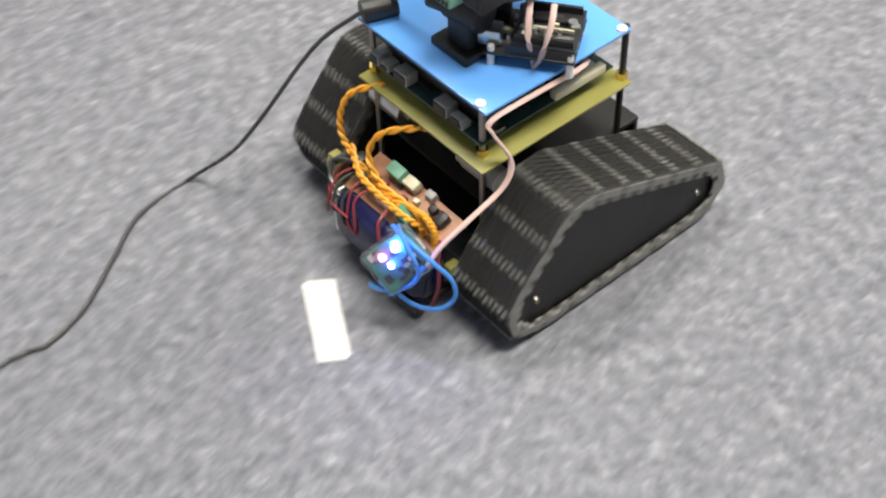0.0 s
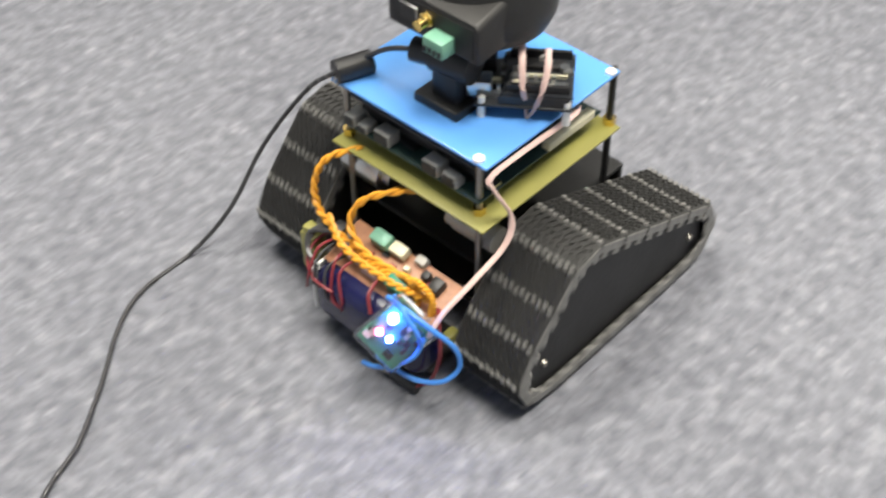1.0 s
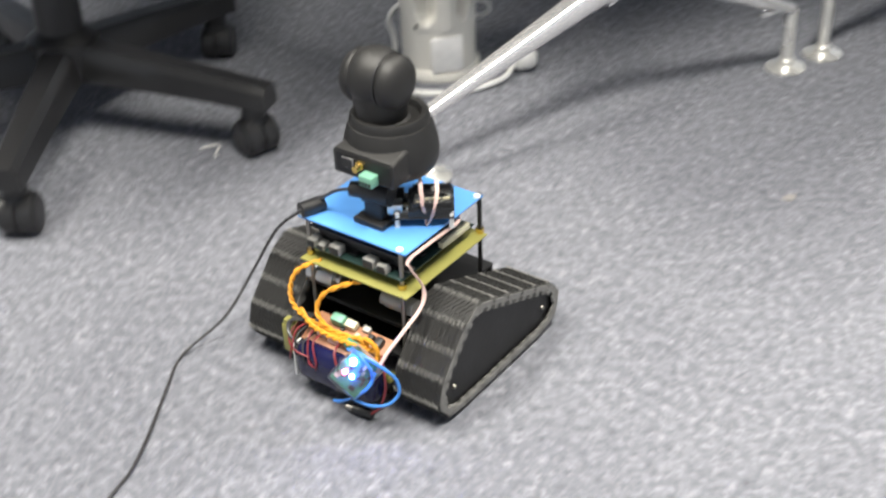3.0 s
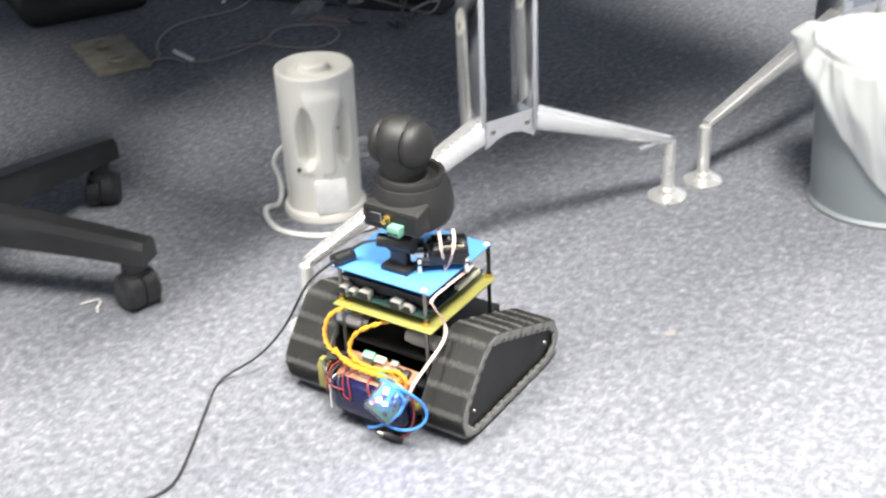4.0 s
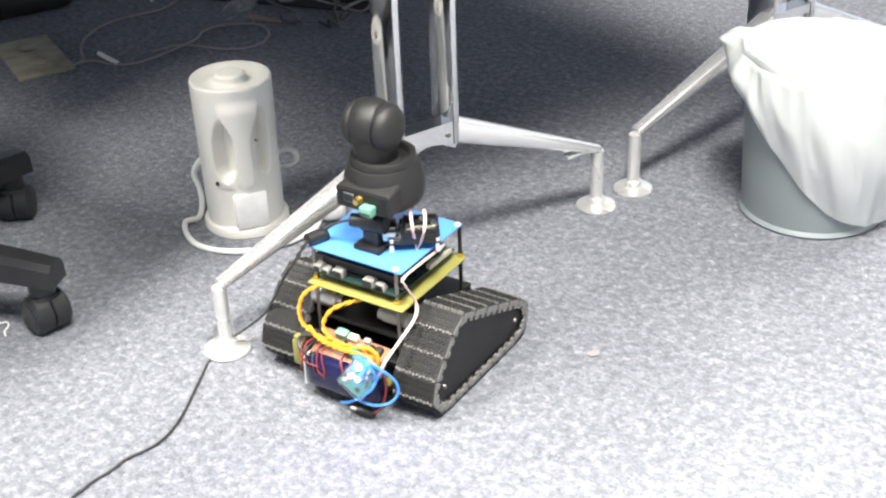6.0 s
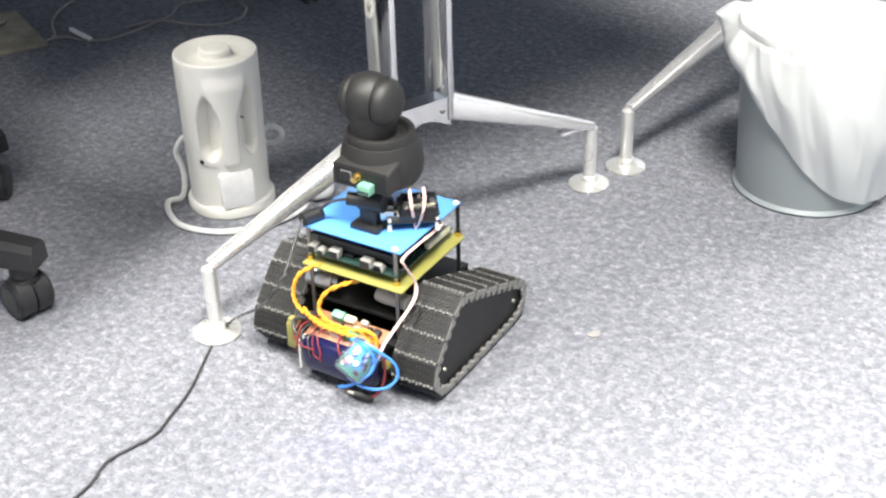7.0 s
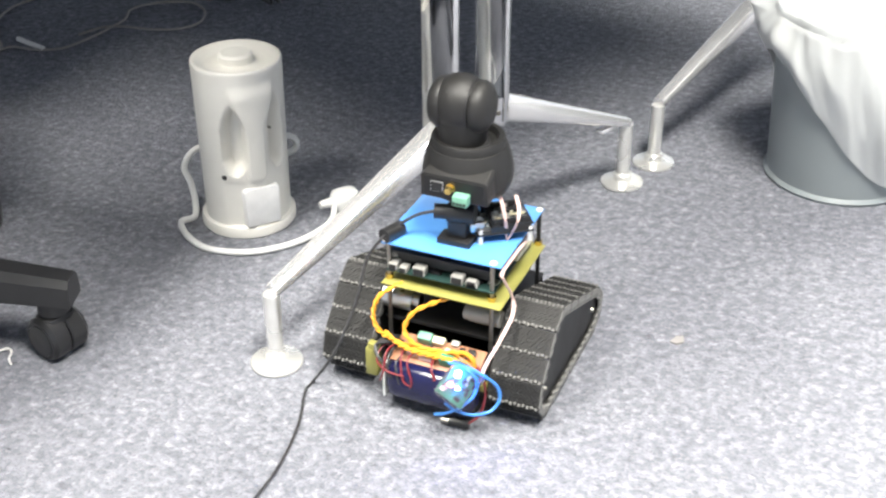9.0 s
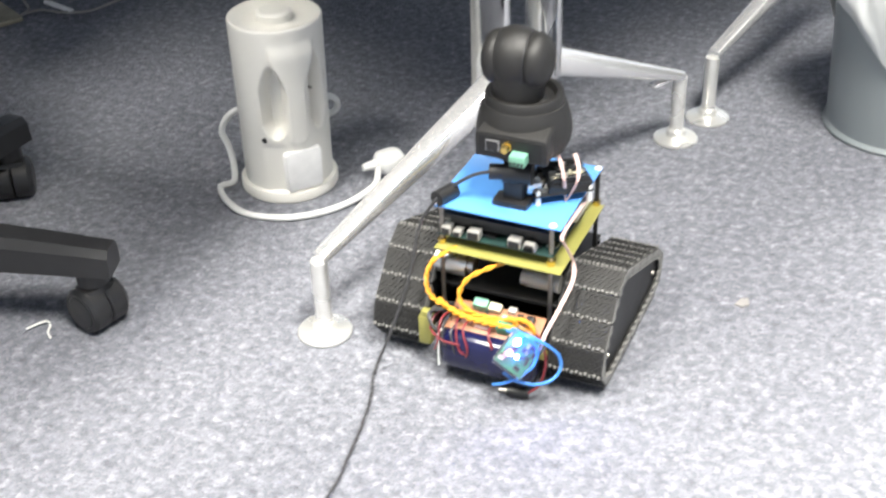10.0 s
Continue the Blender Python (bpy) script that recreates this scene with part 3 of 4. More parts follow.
# low black rounded slab with a strap, added to fill the dark corner
def dark_standin():
    bm = box(B(), (0, 0, 0.035), (0.46, 0.26, 0.07), 0.03, seg=4)
    for v in bm.verts:
        v.co.z = max(0.001, v.co.z + 0.010 * math.sin(17 * v.co.x + 5 * v.co.y) * (v.co.z > 0.04))
    t = thing("dark_standin", "low black stand-in filling the dark corner under the desk", "bag", at=pose(-1.475, 0.635, 0, 0, 0, -27))
    STANDIN_BLACK = material("standin_black", (0.007, 0.007, 0.008), 0.7, vary=0.3, scale=60, bump=0.3)
    part("standin_body", bm, STANDIN_BLACK, t)
    part("strap", tube(B(), [(-0.10, 0.0, 0.066), (-0.08, -0.02, 0.080), (0.0, -0.03, 0.084), (0.08, -0.02, 0.080), (0.10, 0.0, 0.066)], 0.006, 8, 8, 1.6), STANDIN_BLACK, t)


dark_standin()


def flat_scrap(name, pts, label, category, mat=TAPE, h=0.0006):
    bm = B()
    lo = [bm.verts.new((x, y, 0.0005)) for x, y in pts]
    hi = [bm.verts.new((x, y, 0.0005 + h + 0.0006 * (i % 2))) for i, (x, y) in enumerate(pts)]
    bm.faces.new(hi)
    bm.faces.new(lo[::-1])
    for i in range(len(pts)):
        j = (i + 1) % len(pts)
        bm.faces.new((lo[i], lo[j], hi[j], hi[i]))
    return tagged(finish(name, bm, mat, smooth=False), label, category)


flat_scrap("tape_strip", [(0.0979, -1.3090), (0.1078, -1.2909), (0.1719, -1.3132), (0.1643, -1.3317)], "short strip of white paper tape on the carpet", "tape")
flat_scrap("tape_strip", [(0.3297, -0.5308), (0.3310, -0.5148), (0.4058, -0.5214), (0.4044, -0.5373)], "torn strip of white paper tape on the carpet", "tape")
flat_scrap("paper_scrap", [(-0.885, 0.748), (-0.800, 0.757), (-0.796, 0.772), (-0.880, 0.770)], "pale paper strip beside the cables", "scrap", material("dull_pinkish_paper", (0.26, 0.20, 0.19), 0.7), 0.002)
# grey tone keeps this scrap faint against the carpet
flat_scrap("paper_scrap", [(0.198, 0.070), (0.206, 0.068), (0.212, 0.075), (0.209, 0.084), (0.202, 0.082)], "small white paper scrap on the carpet", "scrap", material("greyed_paper", (0.26, 0.25, 0.24), 0.8), 0.002)
tagged(finish("thread_scrap", tube(B(), [(-0.452, -0.236, 0.003), (-0.441, -0.219, 0.004), (-0.433, -0.222, 0.003), (-0.428, -0.232, 0.003), (-0.420, -0.238, 0.002)], 0.0012, 6), WCABLE), "curled white thread scrap on the carpet", "scrap")


# ---- the tracked robot ----
robot = thing("tracked_robot", "black tracked robot carrying circuit boards and a swivel camera", "robot")

WHEELS = [(-0.0985, 0.0335, 0.0305), (0.0525, 0.0310, 0.0285), (-0.0635, 0.0830, 0.0240)]   # y, z, radius in the side view


def belt(offset=0.0):
    """Outline of the belt round the three wheels, front-bottom first, as a closed list of (y, z)."""
    pts = []
    f, r_, t_ = WHEELS

    def tang(a, b):
        # direction of the outer tangent from a to b, with the loop kept on the left
        d = math.atan2(b[1] - a[1], b[0] - a[0])
        L = math.hypot(b[0] - a[0], b[1] - a[1])
        return d - math.pi / 2 + math.asin((b[2] - a[2]) / L) * -1

    seq = [f, r_, t_]
    ang = [tang(seq[i], seq[(i + 1) % 3]) for i in range(3)]
    for i in range(3):
        a0, a1 = ang[i - 1], ang[i]
        while a1 < a0:
            a1 += 2 * math.pi
        n = 10
        for k in range(n + 1):
            a = a0 + (a1 - a0) * k / n
            R = seq[i][2] + offset
            pts.append((seq[i][0] + R * math.cos(a), seq[i][1] + R * math.sin(a)))
    return pts


LOOP = [Vector((y, z)) for y, z in belt(-0.004)]
CUM = [0.0]
for i in range(len(LOOP)):
    CUM.append(CUM[-1] + (LOOP[(i + 1) % len(LOOP)] - LOOP[i]).length)
PERIM = CUM[-1]
LINKS = 19
PITCH = PERIM / LINKS


def on_loop(s):
    s %= PERIM
    for i in range(len(LOOP)):
        if s <= CUM[i + 1]:
            f = (s - CUM[i]) / max(1e-9, CUM[i + 1] - CUM[i])
            return LOOP[i].lerp(LOOP[(i + 1) % len(LOOP)], f)
    return LOOP[0]


def link_pose(x, s):
    a, b = on_loop(s - PITCH * 0.46), on_loop(s + PITCH * 0.46)
    c = (a + b) / 2
    return pose(x, c.x, c.y, math.degrees(math.atan2(b.y - a.y, b.x - a.x)))


def link_mesh():
    """One track link: a pad with zigzag cleats outside and interlocking hinge knuckles at both ends. Outside is -z."""
    bm = B()
    Wd = 0.052
    box(bm, (0, 0, 0), (Wd, PITCH * 0.97, 0.0052), 0.0006, seg=1)
    for row in range(6):                     # a fine herringbone of low studs
        for k in range(10):
            x = -Wd / 2 + 0.0034 + (k + 0.5 * (row % 2)) * (Wd - 0.0068) / 9.5
            box(bm, (x, (row - 2.7) * PITCH * 0.140, -0.0030), (0.0037, 0.0016, 0.0020), m=Matrix.Rotation(0.75 if row % 2 else -0.75, 3, "Z"))
    n0 = len(bm.faces)
    for k in range(12):                      # hinge knuckles along the joint, paler for the light caught there
        x = -Wd / 2 + 0.0026 + k * (Wd - 0.0052) / 11
        y = PITCH * (0.485 if k % 2 else 0.445)
        box(bm, (x, y, -0.0018), (0.0029, PITCH * 0.12, 0.0052), 0.0006, seg=1)
    for s in (-1, 1):                        # worn outer edge with teeth towards the wheels
        box(bm, (s * (Wd / 2 - 0.0012), 0, 0.0010), (0.0030, PITCH * 0.94, 0.0066), 0.0006, seg=1)
        for k in (-1, 1):
            box(bm, (s * (Wd / 2 - 0.0010), k * PITCH * 0.25, 0.0058), (0.0026, PITCH * 0.24, 0.0056), 0.0008, seg=1)
    ob = finish("track_link", bm, RUBBER, robot, smooth=False)
    ob.data.materials.append(RIM)
    for f in ob.data.polygons[n0:]:
        f.material_index = 1
    return ob


track_links = []      # (object, x, place on the loop)
first_link = link_mesh()
for sx in (-1, 1):
    for k in range(LINKS):
        ob = first_link if not track_links else new("track_link", first_link.data)
        ob.parent = robot
        ob.matrix_local = link_pose(sx * 0.093 + (0.006 if sx < 0 else 0), k * PITCH)
        track_links.append((ob, sx * 0.093 + (0.006 if sx < 0 else 0), k * PITCH))

INNER = belt(-0.0100)
SHIFT = {-1: 0.006, 1: 0.0}      # the track on the lead's side sits a little closer in
for sx in (-1, 1):
    sp = part("side_plate", prism(B(), INNER, sx * 0.0930 + SHIFT[sx] + sx * 0.0215, sx * 0.0930 + SHIFT[sx] + sx * 0.0190), SIDE, robot, "black flat side plate of a track")
    for y, z, r in WHEELS[:2]:
        part("axle_screw", rod(B(), (sx * 0.1145 + SHIFT[sx], y, z), (sx * 0.1170 + SHIFT[sx], y, z), 0.0026, 0.0020, 12), STEEL, sp)
    part("inner_plate", prism(B(), INNER, sx * 0.0665, sx * 0.063), SIDE, robot)
    for y, z, r in WHEELS:
        wl = B()
        rod(wl, (sx * 0.070, y, z), (sx * 0.108, y, z), r - 0.011, n=28)
        part("track_wheel", wl, BLACK, robot)
    # yellow-edged motor clamps peeping out inside the tracks
    if sx < 0:
        bm = box(B(), (-0.0545, -0.128, 0.040), (0.013, 0.012, 0.032), 0.002)
        box(bm, (-0.0545, -0.1290, 0.0580), (0.008, 0.008, 0.007), 0.001)
        part("clamp", bm, YELLOW, robot, "yellow plastic clamp beside a track")
    else:
        part("clamp", box(B(), (0.0605, -0.122, 0.036), (0.007, 0.010, 0.008), 0.0015), YELLOW, robot, "yellow plastic clamp beside a track")

# chassis between the tracks
part("chassis_plate", box(B(), (0, -0.020, 0.030), (0.122, 0.135, 0.005), 0.001), SIDE, robot, "black flat chassis plate between the tracks")
part("chassis_plate", box(B(), (0, -0.020, 0.066), (0.122, 0.135, 0.004), 0.001), SIDE, robot)
part("rear_plate", box(B(), (0, 0.045, 0.048), (0.122, 0.004, 0.032), 0.001), SIDE, robot)
for sx in (-1, 1):
    bm = rod(B(), (sx * 0.062, -0.080, 0.088), (sx * 0.030, -0.080, 0.088), 0.0125 if sx < 0 else 0.0085, n=28)
    rod(bm, (sx * 0.030, -0.080, 0.088), (sx * 0.024, -0.080, 0.088), 0.0075, n=20)
    part("drive_motor", bm, TIN if sx < 0 else PORT, robot, "dull metal gear motor across the chassis")
bm = box(B(), (0, -0.020, 0.092), (0.075, 0.060, 0.020), 0.003)
part("battery_pack", bm, BLACK, robot)

# standoffs, boards
POSTS = [(0.056, -0.092), (-0.052, -0.092), (0.0615, 0.0245), (-0.052, 0.0245)]
for x, y in POSTS:
    bm = rod(B(), (x, y, 0.030), (x, y, 0.159), 0.0023, n=6)
    part("standoff", bm, STEEL if y < 0 else SIDE, robot, "thin metal standoff post" if y < 0 else "thin black standoff post")
    part("spacer_nut", rod(B(), (x, y, 0.1158), (x, y, 0.1210), 0.0042, n=6), GOLD, robot)
    part("plate_screw", lathe(B(), [(0.0035, 0.1597), (0.0033, 0.1612), (0.002, 0.1622), (0, 0.1624)], 16, (x + (0.002 if x > 0 else -0.002), y + (-0.0065 if y > 0 else -0.003), 0)), WHITE, robot)
part("yellow_board", box(B(), (0.0065, -0.0385, 0.1148), (0.125, 0.130, 0.0018), 0.0006), YELLOW, robot, "bare yellow-green fibreglass board")
main = part("main_board", box(B(), (0.003, -0.039, 0.1270), (0.112, 0.114, 0.0018), 0.0004), PCB, robot, "dark green computer board between the plates")
for x, w_, h_, d_ in ((-0.0465, 0.009, 0.0075, 0.012), (-0.0355, 0.008, 0.0055, 0.010), (-0.019, 0.0125, 0.0088, 0.010), (0.021, 0.0125, 0.0088, 0.010), (0.036, 0.012, 0.0050, 0.008), (0.036, 0.010, 0.0080, 0.006)):
    sk = part("port", box(B(), (x, -0.0965 + d_ / 2, 0.128 + h_ / 2), (w_, d_, h_), 0.0006), PORT, main, "pale metal socket on the board's edge")
    part("port_opening", box(B(), (x, -0.0968, 0.128 + h_ / 2), (w_ - 0.0022, 0.0016, h_ - 0.0022)), BLACK, main)
rnd = random.Random(5)
for k in range(34):
    if k % 3:
        x, y = rnd.uniform(-0.045, 0.055), rnd.uniform(-0.088, -0.070)
    else:
        x, y = rnd.uniform(0.040, 0.056), rnd.uniform(-0.080, 0.012)
    s = rnd.choice(((0.004, 0.003, 0.003), (0.006, 0.006, 0.002), (0.003, 0.002, 0.006), (0.009, 0.007, 0.002)))
    part("chip", box(B(), (x, y, 0.1282 + s[2] / 2), s), rnd.choice((BLACK, BLACK, TIN, PCBBLACK)), main)
part("edge_connector", box(B(), (0.0575, -0.012, 0.131), (0.006, 0.044, 0.006), 0.0006), CREAM, main, "long pale connector on the board's edge")
part("expansion_board", box(B(), (0.003, -0.040, 0.1475), (0.106, 0.104, 0.0016), 0.0003), PCBBLACK, main, "dark upper circuit board")
# black filler added to darken the gap behind the ports
part("gap_filler", box(B(), (0.003, -0.0815, 0.1400), (0.098, 0.008, 0.0140), 0.0006), BLACK, main)
part("heat_sink", box(B(), (-0.004, -0.035, 0.136), (0.04, 0.04, 0.016), 0.001), BLACK, main)
part("board_block", box(B(), (0.03, 0.0, 0.134), (0.03, 0.03, 0.010), 0.001), PCBBLACK, main)
part("blue_plate", box(B(), (0.0042, -0.0375, 0.1585), (0.125, 0.122, 0.0024), 0.0008), BLUE, robot, "glossy blue top plate")

# small controller board on white pillars, set askew on the plate
CB = pose(0.0405, -0.0345, 0, 0, 0, 36)


def at_ctrl(x, y, z):
    return CB @ Vector((x, y, z))


CBR = CB.to_3x3()
ctrl = part("controller_board", box(B(), at_ctrl(0, 0, 0.1690), (0.056, 0.046, 0.0016), 0.0003, CBR), PCBBLACK, robot, "small dark controller board on white pillars")
for x, y in ((-0.024, -0.020), (0.025, -0.020), (0.025, 0.020), (-0.024, 0.020)):
    part("pillar", rod(B(), at_ctrl(x, y, 0.1574), at_ctrl(x, y, 0.1735), 0.0026, 0.0022, 10), WHITE, ctrl)
part("usb_socket", box(B(), at_ctrl(-0.026, -0.010, 0.1750), (0.014, 0.012, 0.010), 0.0006, CBR), TIN, ctrl)
part("jack_socket", box(B(), at_ctrl(-0.024, 0.012, 0.1750), (0.012, 0.009, 0.010), 0.0006, CBR), BLACK, ctrl)
part("header", box(B(), at_ctrl(0.006, -0.0205, 0.1728), (0.040, 0.0025, 0.006), 0, CBR), BLACK, ctrl)
part("header", box(B(), at_ctrl(0.006, 0.0205, 0.1728), (0.040, 0.0025, 0.006), 0, CBR), BLACK, ctrl)
part("shield_board", box(B(), at_ctrl(0.008, 0.0, 0.1762), (0.040, 0.042, 0.0016), 0, CBR), PCBBLACK, ctrl)
part("shield_header", box(B(), at_ctrl(0.008, -0.017, 0.1790), (0.036, 0.0025, 0.0055), 0, CBR), BLACK, ctrl)
part("shield_header", box(B(), at_ctrl(0.008, 0.017, 0.1790), (0.036, 0.0025, 0.0055), 0, CBR), BLACK, ctrl)
part("pin_row", box(B(), at_ctrl(0.008, -0.0105, 0.1780), (0.034, 0.0014, 0.002), 0, CBR), TIN, ctrl)
part("pin_row", box(B(), at_ctrl(0.010, -0.003, 0.1780), (0.028, 0.0014, 0.002), 0, CBR), CREAM, ctrl)
part("chip", box(B(), at_ctrl(0.010, 0.007, 0.1785), (0.026, 0.008, 0.003), 0.0004, CBR), BLACK, ctrl)
for k in range(44):
    x, y = rnd.uniform(-0.018, 0.026), rnd.uniform(-0.019, 0.019)
    s = rnd.choice(((0.003, 0.002, 0.002), (0.005, 0.004, 0.003), (0.002, 0.002, 0.006), (0.006, 0.003, 0.003)))
    z0 = 0.1770 if (k % 2 and x > -0.010) else 0.1698
    part("component", box(B(), at_ctrl(x, y, z0 + s[2] / 2), s, 0, CBR), rnd.choice((TIN, TIN, TIN, PORT, CREAM)), ctrl)
part("lamp", rod(B(), at_ctrl(0.022, 0.004, 0.177), at_ctrl(0.022, 0.004, 0.1805), 0.003), TIN, ctrl)

# ribbons from the controller
part("ribbon", tube(B(), [(0.0422, -0.0411, 0.2030), (0.0488, -0.0488, 0.1960), (0.0534, -0.0532, 0.1840), (0.0527, -0.0492, 0.1680), (0.0542, -0.0485, 0.1600)], 0.0010, 8, 8, 2.0), PINK, robot, "pinkish white ribbon lead")
part("ribbon", tube(B(), [(0.0571, -0.0362, 0.2030), (0.0633, -0.0441, 0.1960), (0.0649, -0.0505, 0.1840), (0.0587, -0.0481, 0.1680), (0.0542, -0.0485, 0.1600)], 0.0010, 8, 8, 2.0), PINK, robot, "pinkish white ribbon lead")
part("ribbon", tube(B(), [(0.062, -0.010, 0.1500), (0.0666, -0.0234, 0.1515), (0.0668, -0.0647, 0.1530), (0.0670, -0.0946, 0.1520), (0.0695, -0.0945, 0.1425), (0.0745, -0.0850, 0.1200), (0.0775, -0.0930, 0.1050), (0.0740, -0.1180, 0.0895), (0.0680, -0.1370, 0.0730), (0.0660, -0.1473, 0.0603)], 0.0012, 8, 8, 1.7), PINK, robot, "long pinkish white lead down to the front board")

# ---- swivel camera on its bracket ----
bracket = part("camera_bracket", box(B(), (0.010, -0.070, 0.1612), (0.034, 0.020, 0.0084), 0.0015), BLACK, robot, "black plastic camera bracket")
part("bracket_post", box(B(), (0.011, -0.066, 0.178), (0.020, 0.015, 0.034), 0.003), BLACK, bracket)
part("bracket_knuckle", rod(B(), (0.001, -0.068, 0.190), (0.027, -0.064, 0.190), 0.0105, n=24), BLACK, bracket)
part("bracket_neck", rod(B(), (0.013, -0.062, 0.190), (0.010, -0.042, 0.208), 0.009, n=20), BLACK, bracket)
part("power_barrel", rod(B(), (-0.011, -0.0745, 0.191), (0.004, -0.070, 0.191), 0.0075, n=18), BLACK, bracket)

CX, CY = 0.0082, -0.0368
YAW = Matrix.Rotation(radians(0), 3, "Z")


def at_net(x, y, z):
    return Vector((CX + 0.0045, CY + 0.0010, -0.0025)) + YAW @ Vector((x, y, z))


net = part("network_camera", lathe(B(), [(r * 0.94, z) for r, z in [(0, 0.199), (0.022, 0.199), (0.035, 0.2015), (0.0425, 0.2065), (0.0460, 0.2145), (0.0468, 0.2240), (0.0455, 0.2330), (0.0425, 0.2440), (0.0398, 0.2505), (0.0386, 0.2508), (0.0384, 0.2524), (0.0380, 0.2575), (0.0366, 0.2596), (0.0340, 0.2602), (0.0312, 0.2592), (0.0296, 0.2560), (0.0285, 0.2535), (0, 0.2530)]], 56, (CX, CY, 0)), CAMBLACK, robot, "dark grey pan-and-tilt camera")
bm = B()
sec = [(-0.034, 0.2135), (0.034, 0.2135), (0.034, 0.2355), (0.031, 0.2385), (-0.031, 0.2385), (-0.034, 0.2355)]
fr = [bm.verts.new(at_net(x, -0.0475, z)) for x, z in sec]
bk = [bm.verts.new(at_net(x * 0.9, -0.004, z + (0.0065 if z > 0.22 else 0.0))) for x, z in sec]
bm.faces.new(fr)
bm.faces.new(bk[::-1])
for i in range(6):
    bm.faces.new((fr[i], fr[(i + 1) % 6], bk[(i + 1) % 6], bk[i]))
bmesh.ops.bevel(bm, geom=list(bm.edges), offset=0.0012, segments=2, profile=0.5, affect="EDGES")
part("rear_box", bm, CAMBLACK, net, "square rear box with sockets")
# thin black sheet paints in the shade on the box's unlit face
part("rear_box_shade", box(B(), at_net(0, -0.0476, 0.2255), (0.060, 0.0008, 0.019), 0, YAW), SIDE, net)
part("panel_socket", box(B(), at_net(-0.017, -0.0478, 0.2265), (0.013, 0.0020, 0.0105), 0.0004, YAW), TIN, net, "metal network socket")
part("panel_socket_hole", box(B(), at_net(-0.017, -0.0490, 0.2265), (0.0112, 0.0012, 0.0088), 0, YAW), BLACK, net)
bm = rod(B(), at_net(-0.003, -0.047, 0.2280), at_net(-0.003, -0.056, 0.2270), 0.0034, n=12)
rod(bm, at_net(-0.003, -0.047, 0.2280), at_net(-0.003, -0.0495, 0.2278), 0.0050, n=6)
part("aerial_socket", bm, GOLD, net, "gold aerial socket")
gt = part("terminal_block", box(B(), at_net(0.0095, -0.0525, 0.2195), (0.0150, 0.011, 0.0105), 0.001, YAW), GREEN, net, "green screw terminal block")
for k in range(4):
    part("terminal_slot", box(B(), at_net(0.0042 + k * 0.0035, -0.0582, 0.2175), (0.0020, 0.0012, 0.003), 0, YAW), BLACK, gt)
part("turntable", lathe(B(), [(0, 0.2532), (0.0262, 0.2535), (0.0258, 0.2555), (0.0228, 0.2570), (0.0232, 0.2640), (0.0250, 0.2720), (0.0268, 0.2800), (0.0275, 0.2900), (0, 0.292)], 40, (CX - 0.003, CY - 0.007, 0)), CAMBLACK, net)
HEAD = Vector((0.0042, -0.0468, 0.2955))
HR = Matrix.Rotation(radians(1), 3, "Z")
part("head", lathe(B(), [(0.0276 * math.sin(math.pi * k / 28), -0.0276 * math.cos(math.pi * k / 28)) for k in range(29)], 48, HEAD), CAMBLACK, net, "round camera head")
EAR = [(0, -0.006), (0.0228, -0.006), (0.0245, -0.003), (0.0250, 0.0), (0.0242, 0.004), (0.0215, 0.0080), (0.016, 0.0118), (0.008, 0.0138), (0, 0.0142)]
erot = HR @ Euler((0, radians(90), 0)).to_matrix()
part("tilt_ear", lathe(B(), EAR, 44, HEAD + HR @ Vector((0.0192, 0, -0.001)), erot), CAMBLACK, net, "domed side cap of the camera head")
# raised black ring draws the shade of the groove beside the ear
part("ear_groove_shade", lathe(B(), [(0.0230, -0.0016), (0.0252, -0.0012), (0.0252, 0.0008), (0.0230, 0.0012)], 44, HEAD + HR @ Vector((0.0137, 0, -0.001)), erot), BLACK, net)
part("tilt_ear", lathe(B(), EAR[:6] + [(0.016, 0.0110), (0, 0.0125)], 44, HEAD + HR @ Vector((-0.0170, 0, -0.002)), erot @ Matrix.Rotation(math.pi, 3, "X")), CAMBLACK, net)
part("yoke", box(B(), HEAD + Vector((0.001, 0.003, -0.021)), (0.044, 0.034, 0.018), 0.008, HR, seg=3), CAMBLACK, net)
q = HEAD + HR @ (Vector((-0.25, -0.72, 0.65)).normalized() * 0.0274)
part("head_screw", rod(B(), q, q + (q - HEAD) * 0.03, 0.0013, n=8), BLACK, net)

# ---- front electronics ----
part("battery", box(B(), (0.014, -0.138, 0.0355), (0.094, 0.030, 0.041), 0.012, seg=3), NAVY, robot, "navy shrink-wrapped battery across the front")
# black slab added in place of the shading under the battery
part("battery_shade_slab", box(B(), (0.010, -0.120, 0.0135), (0.096, 0.036, 0.004), 0.001), SIDE, robot)
part("end_plate", box(B(), (-0.034, -0.141, 0.033), (0.002, 0.014, 0.036)), WHITE, robot, "white end plate")
DR = Matrix.Rotation(radians(20), 3, "X")
drv = part("driver_board", box(B(), (0.014, -0.124, 0.0605), (0.090, 0.034, 0.0018), 0.0003, DR), ORANGE, robot, "orange motor driver board")
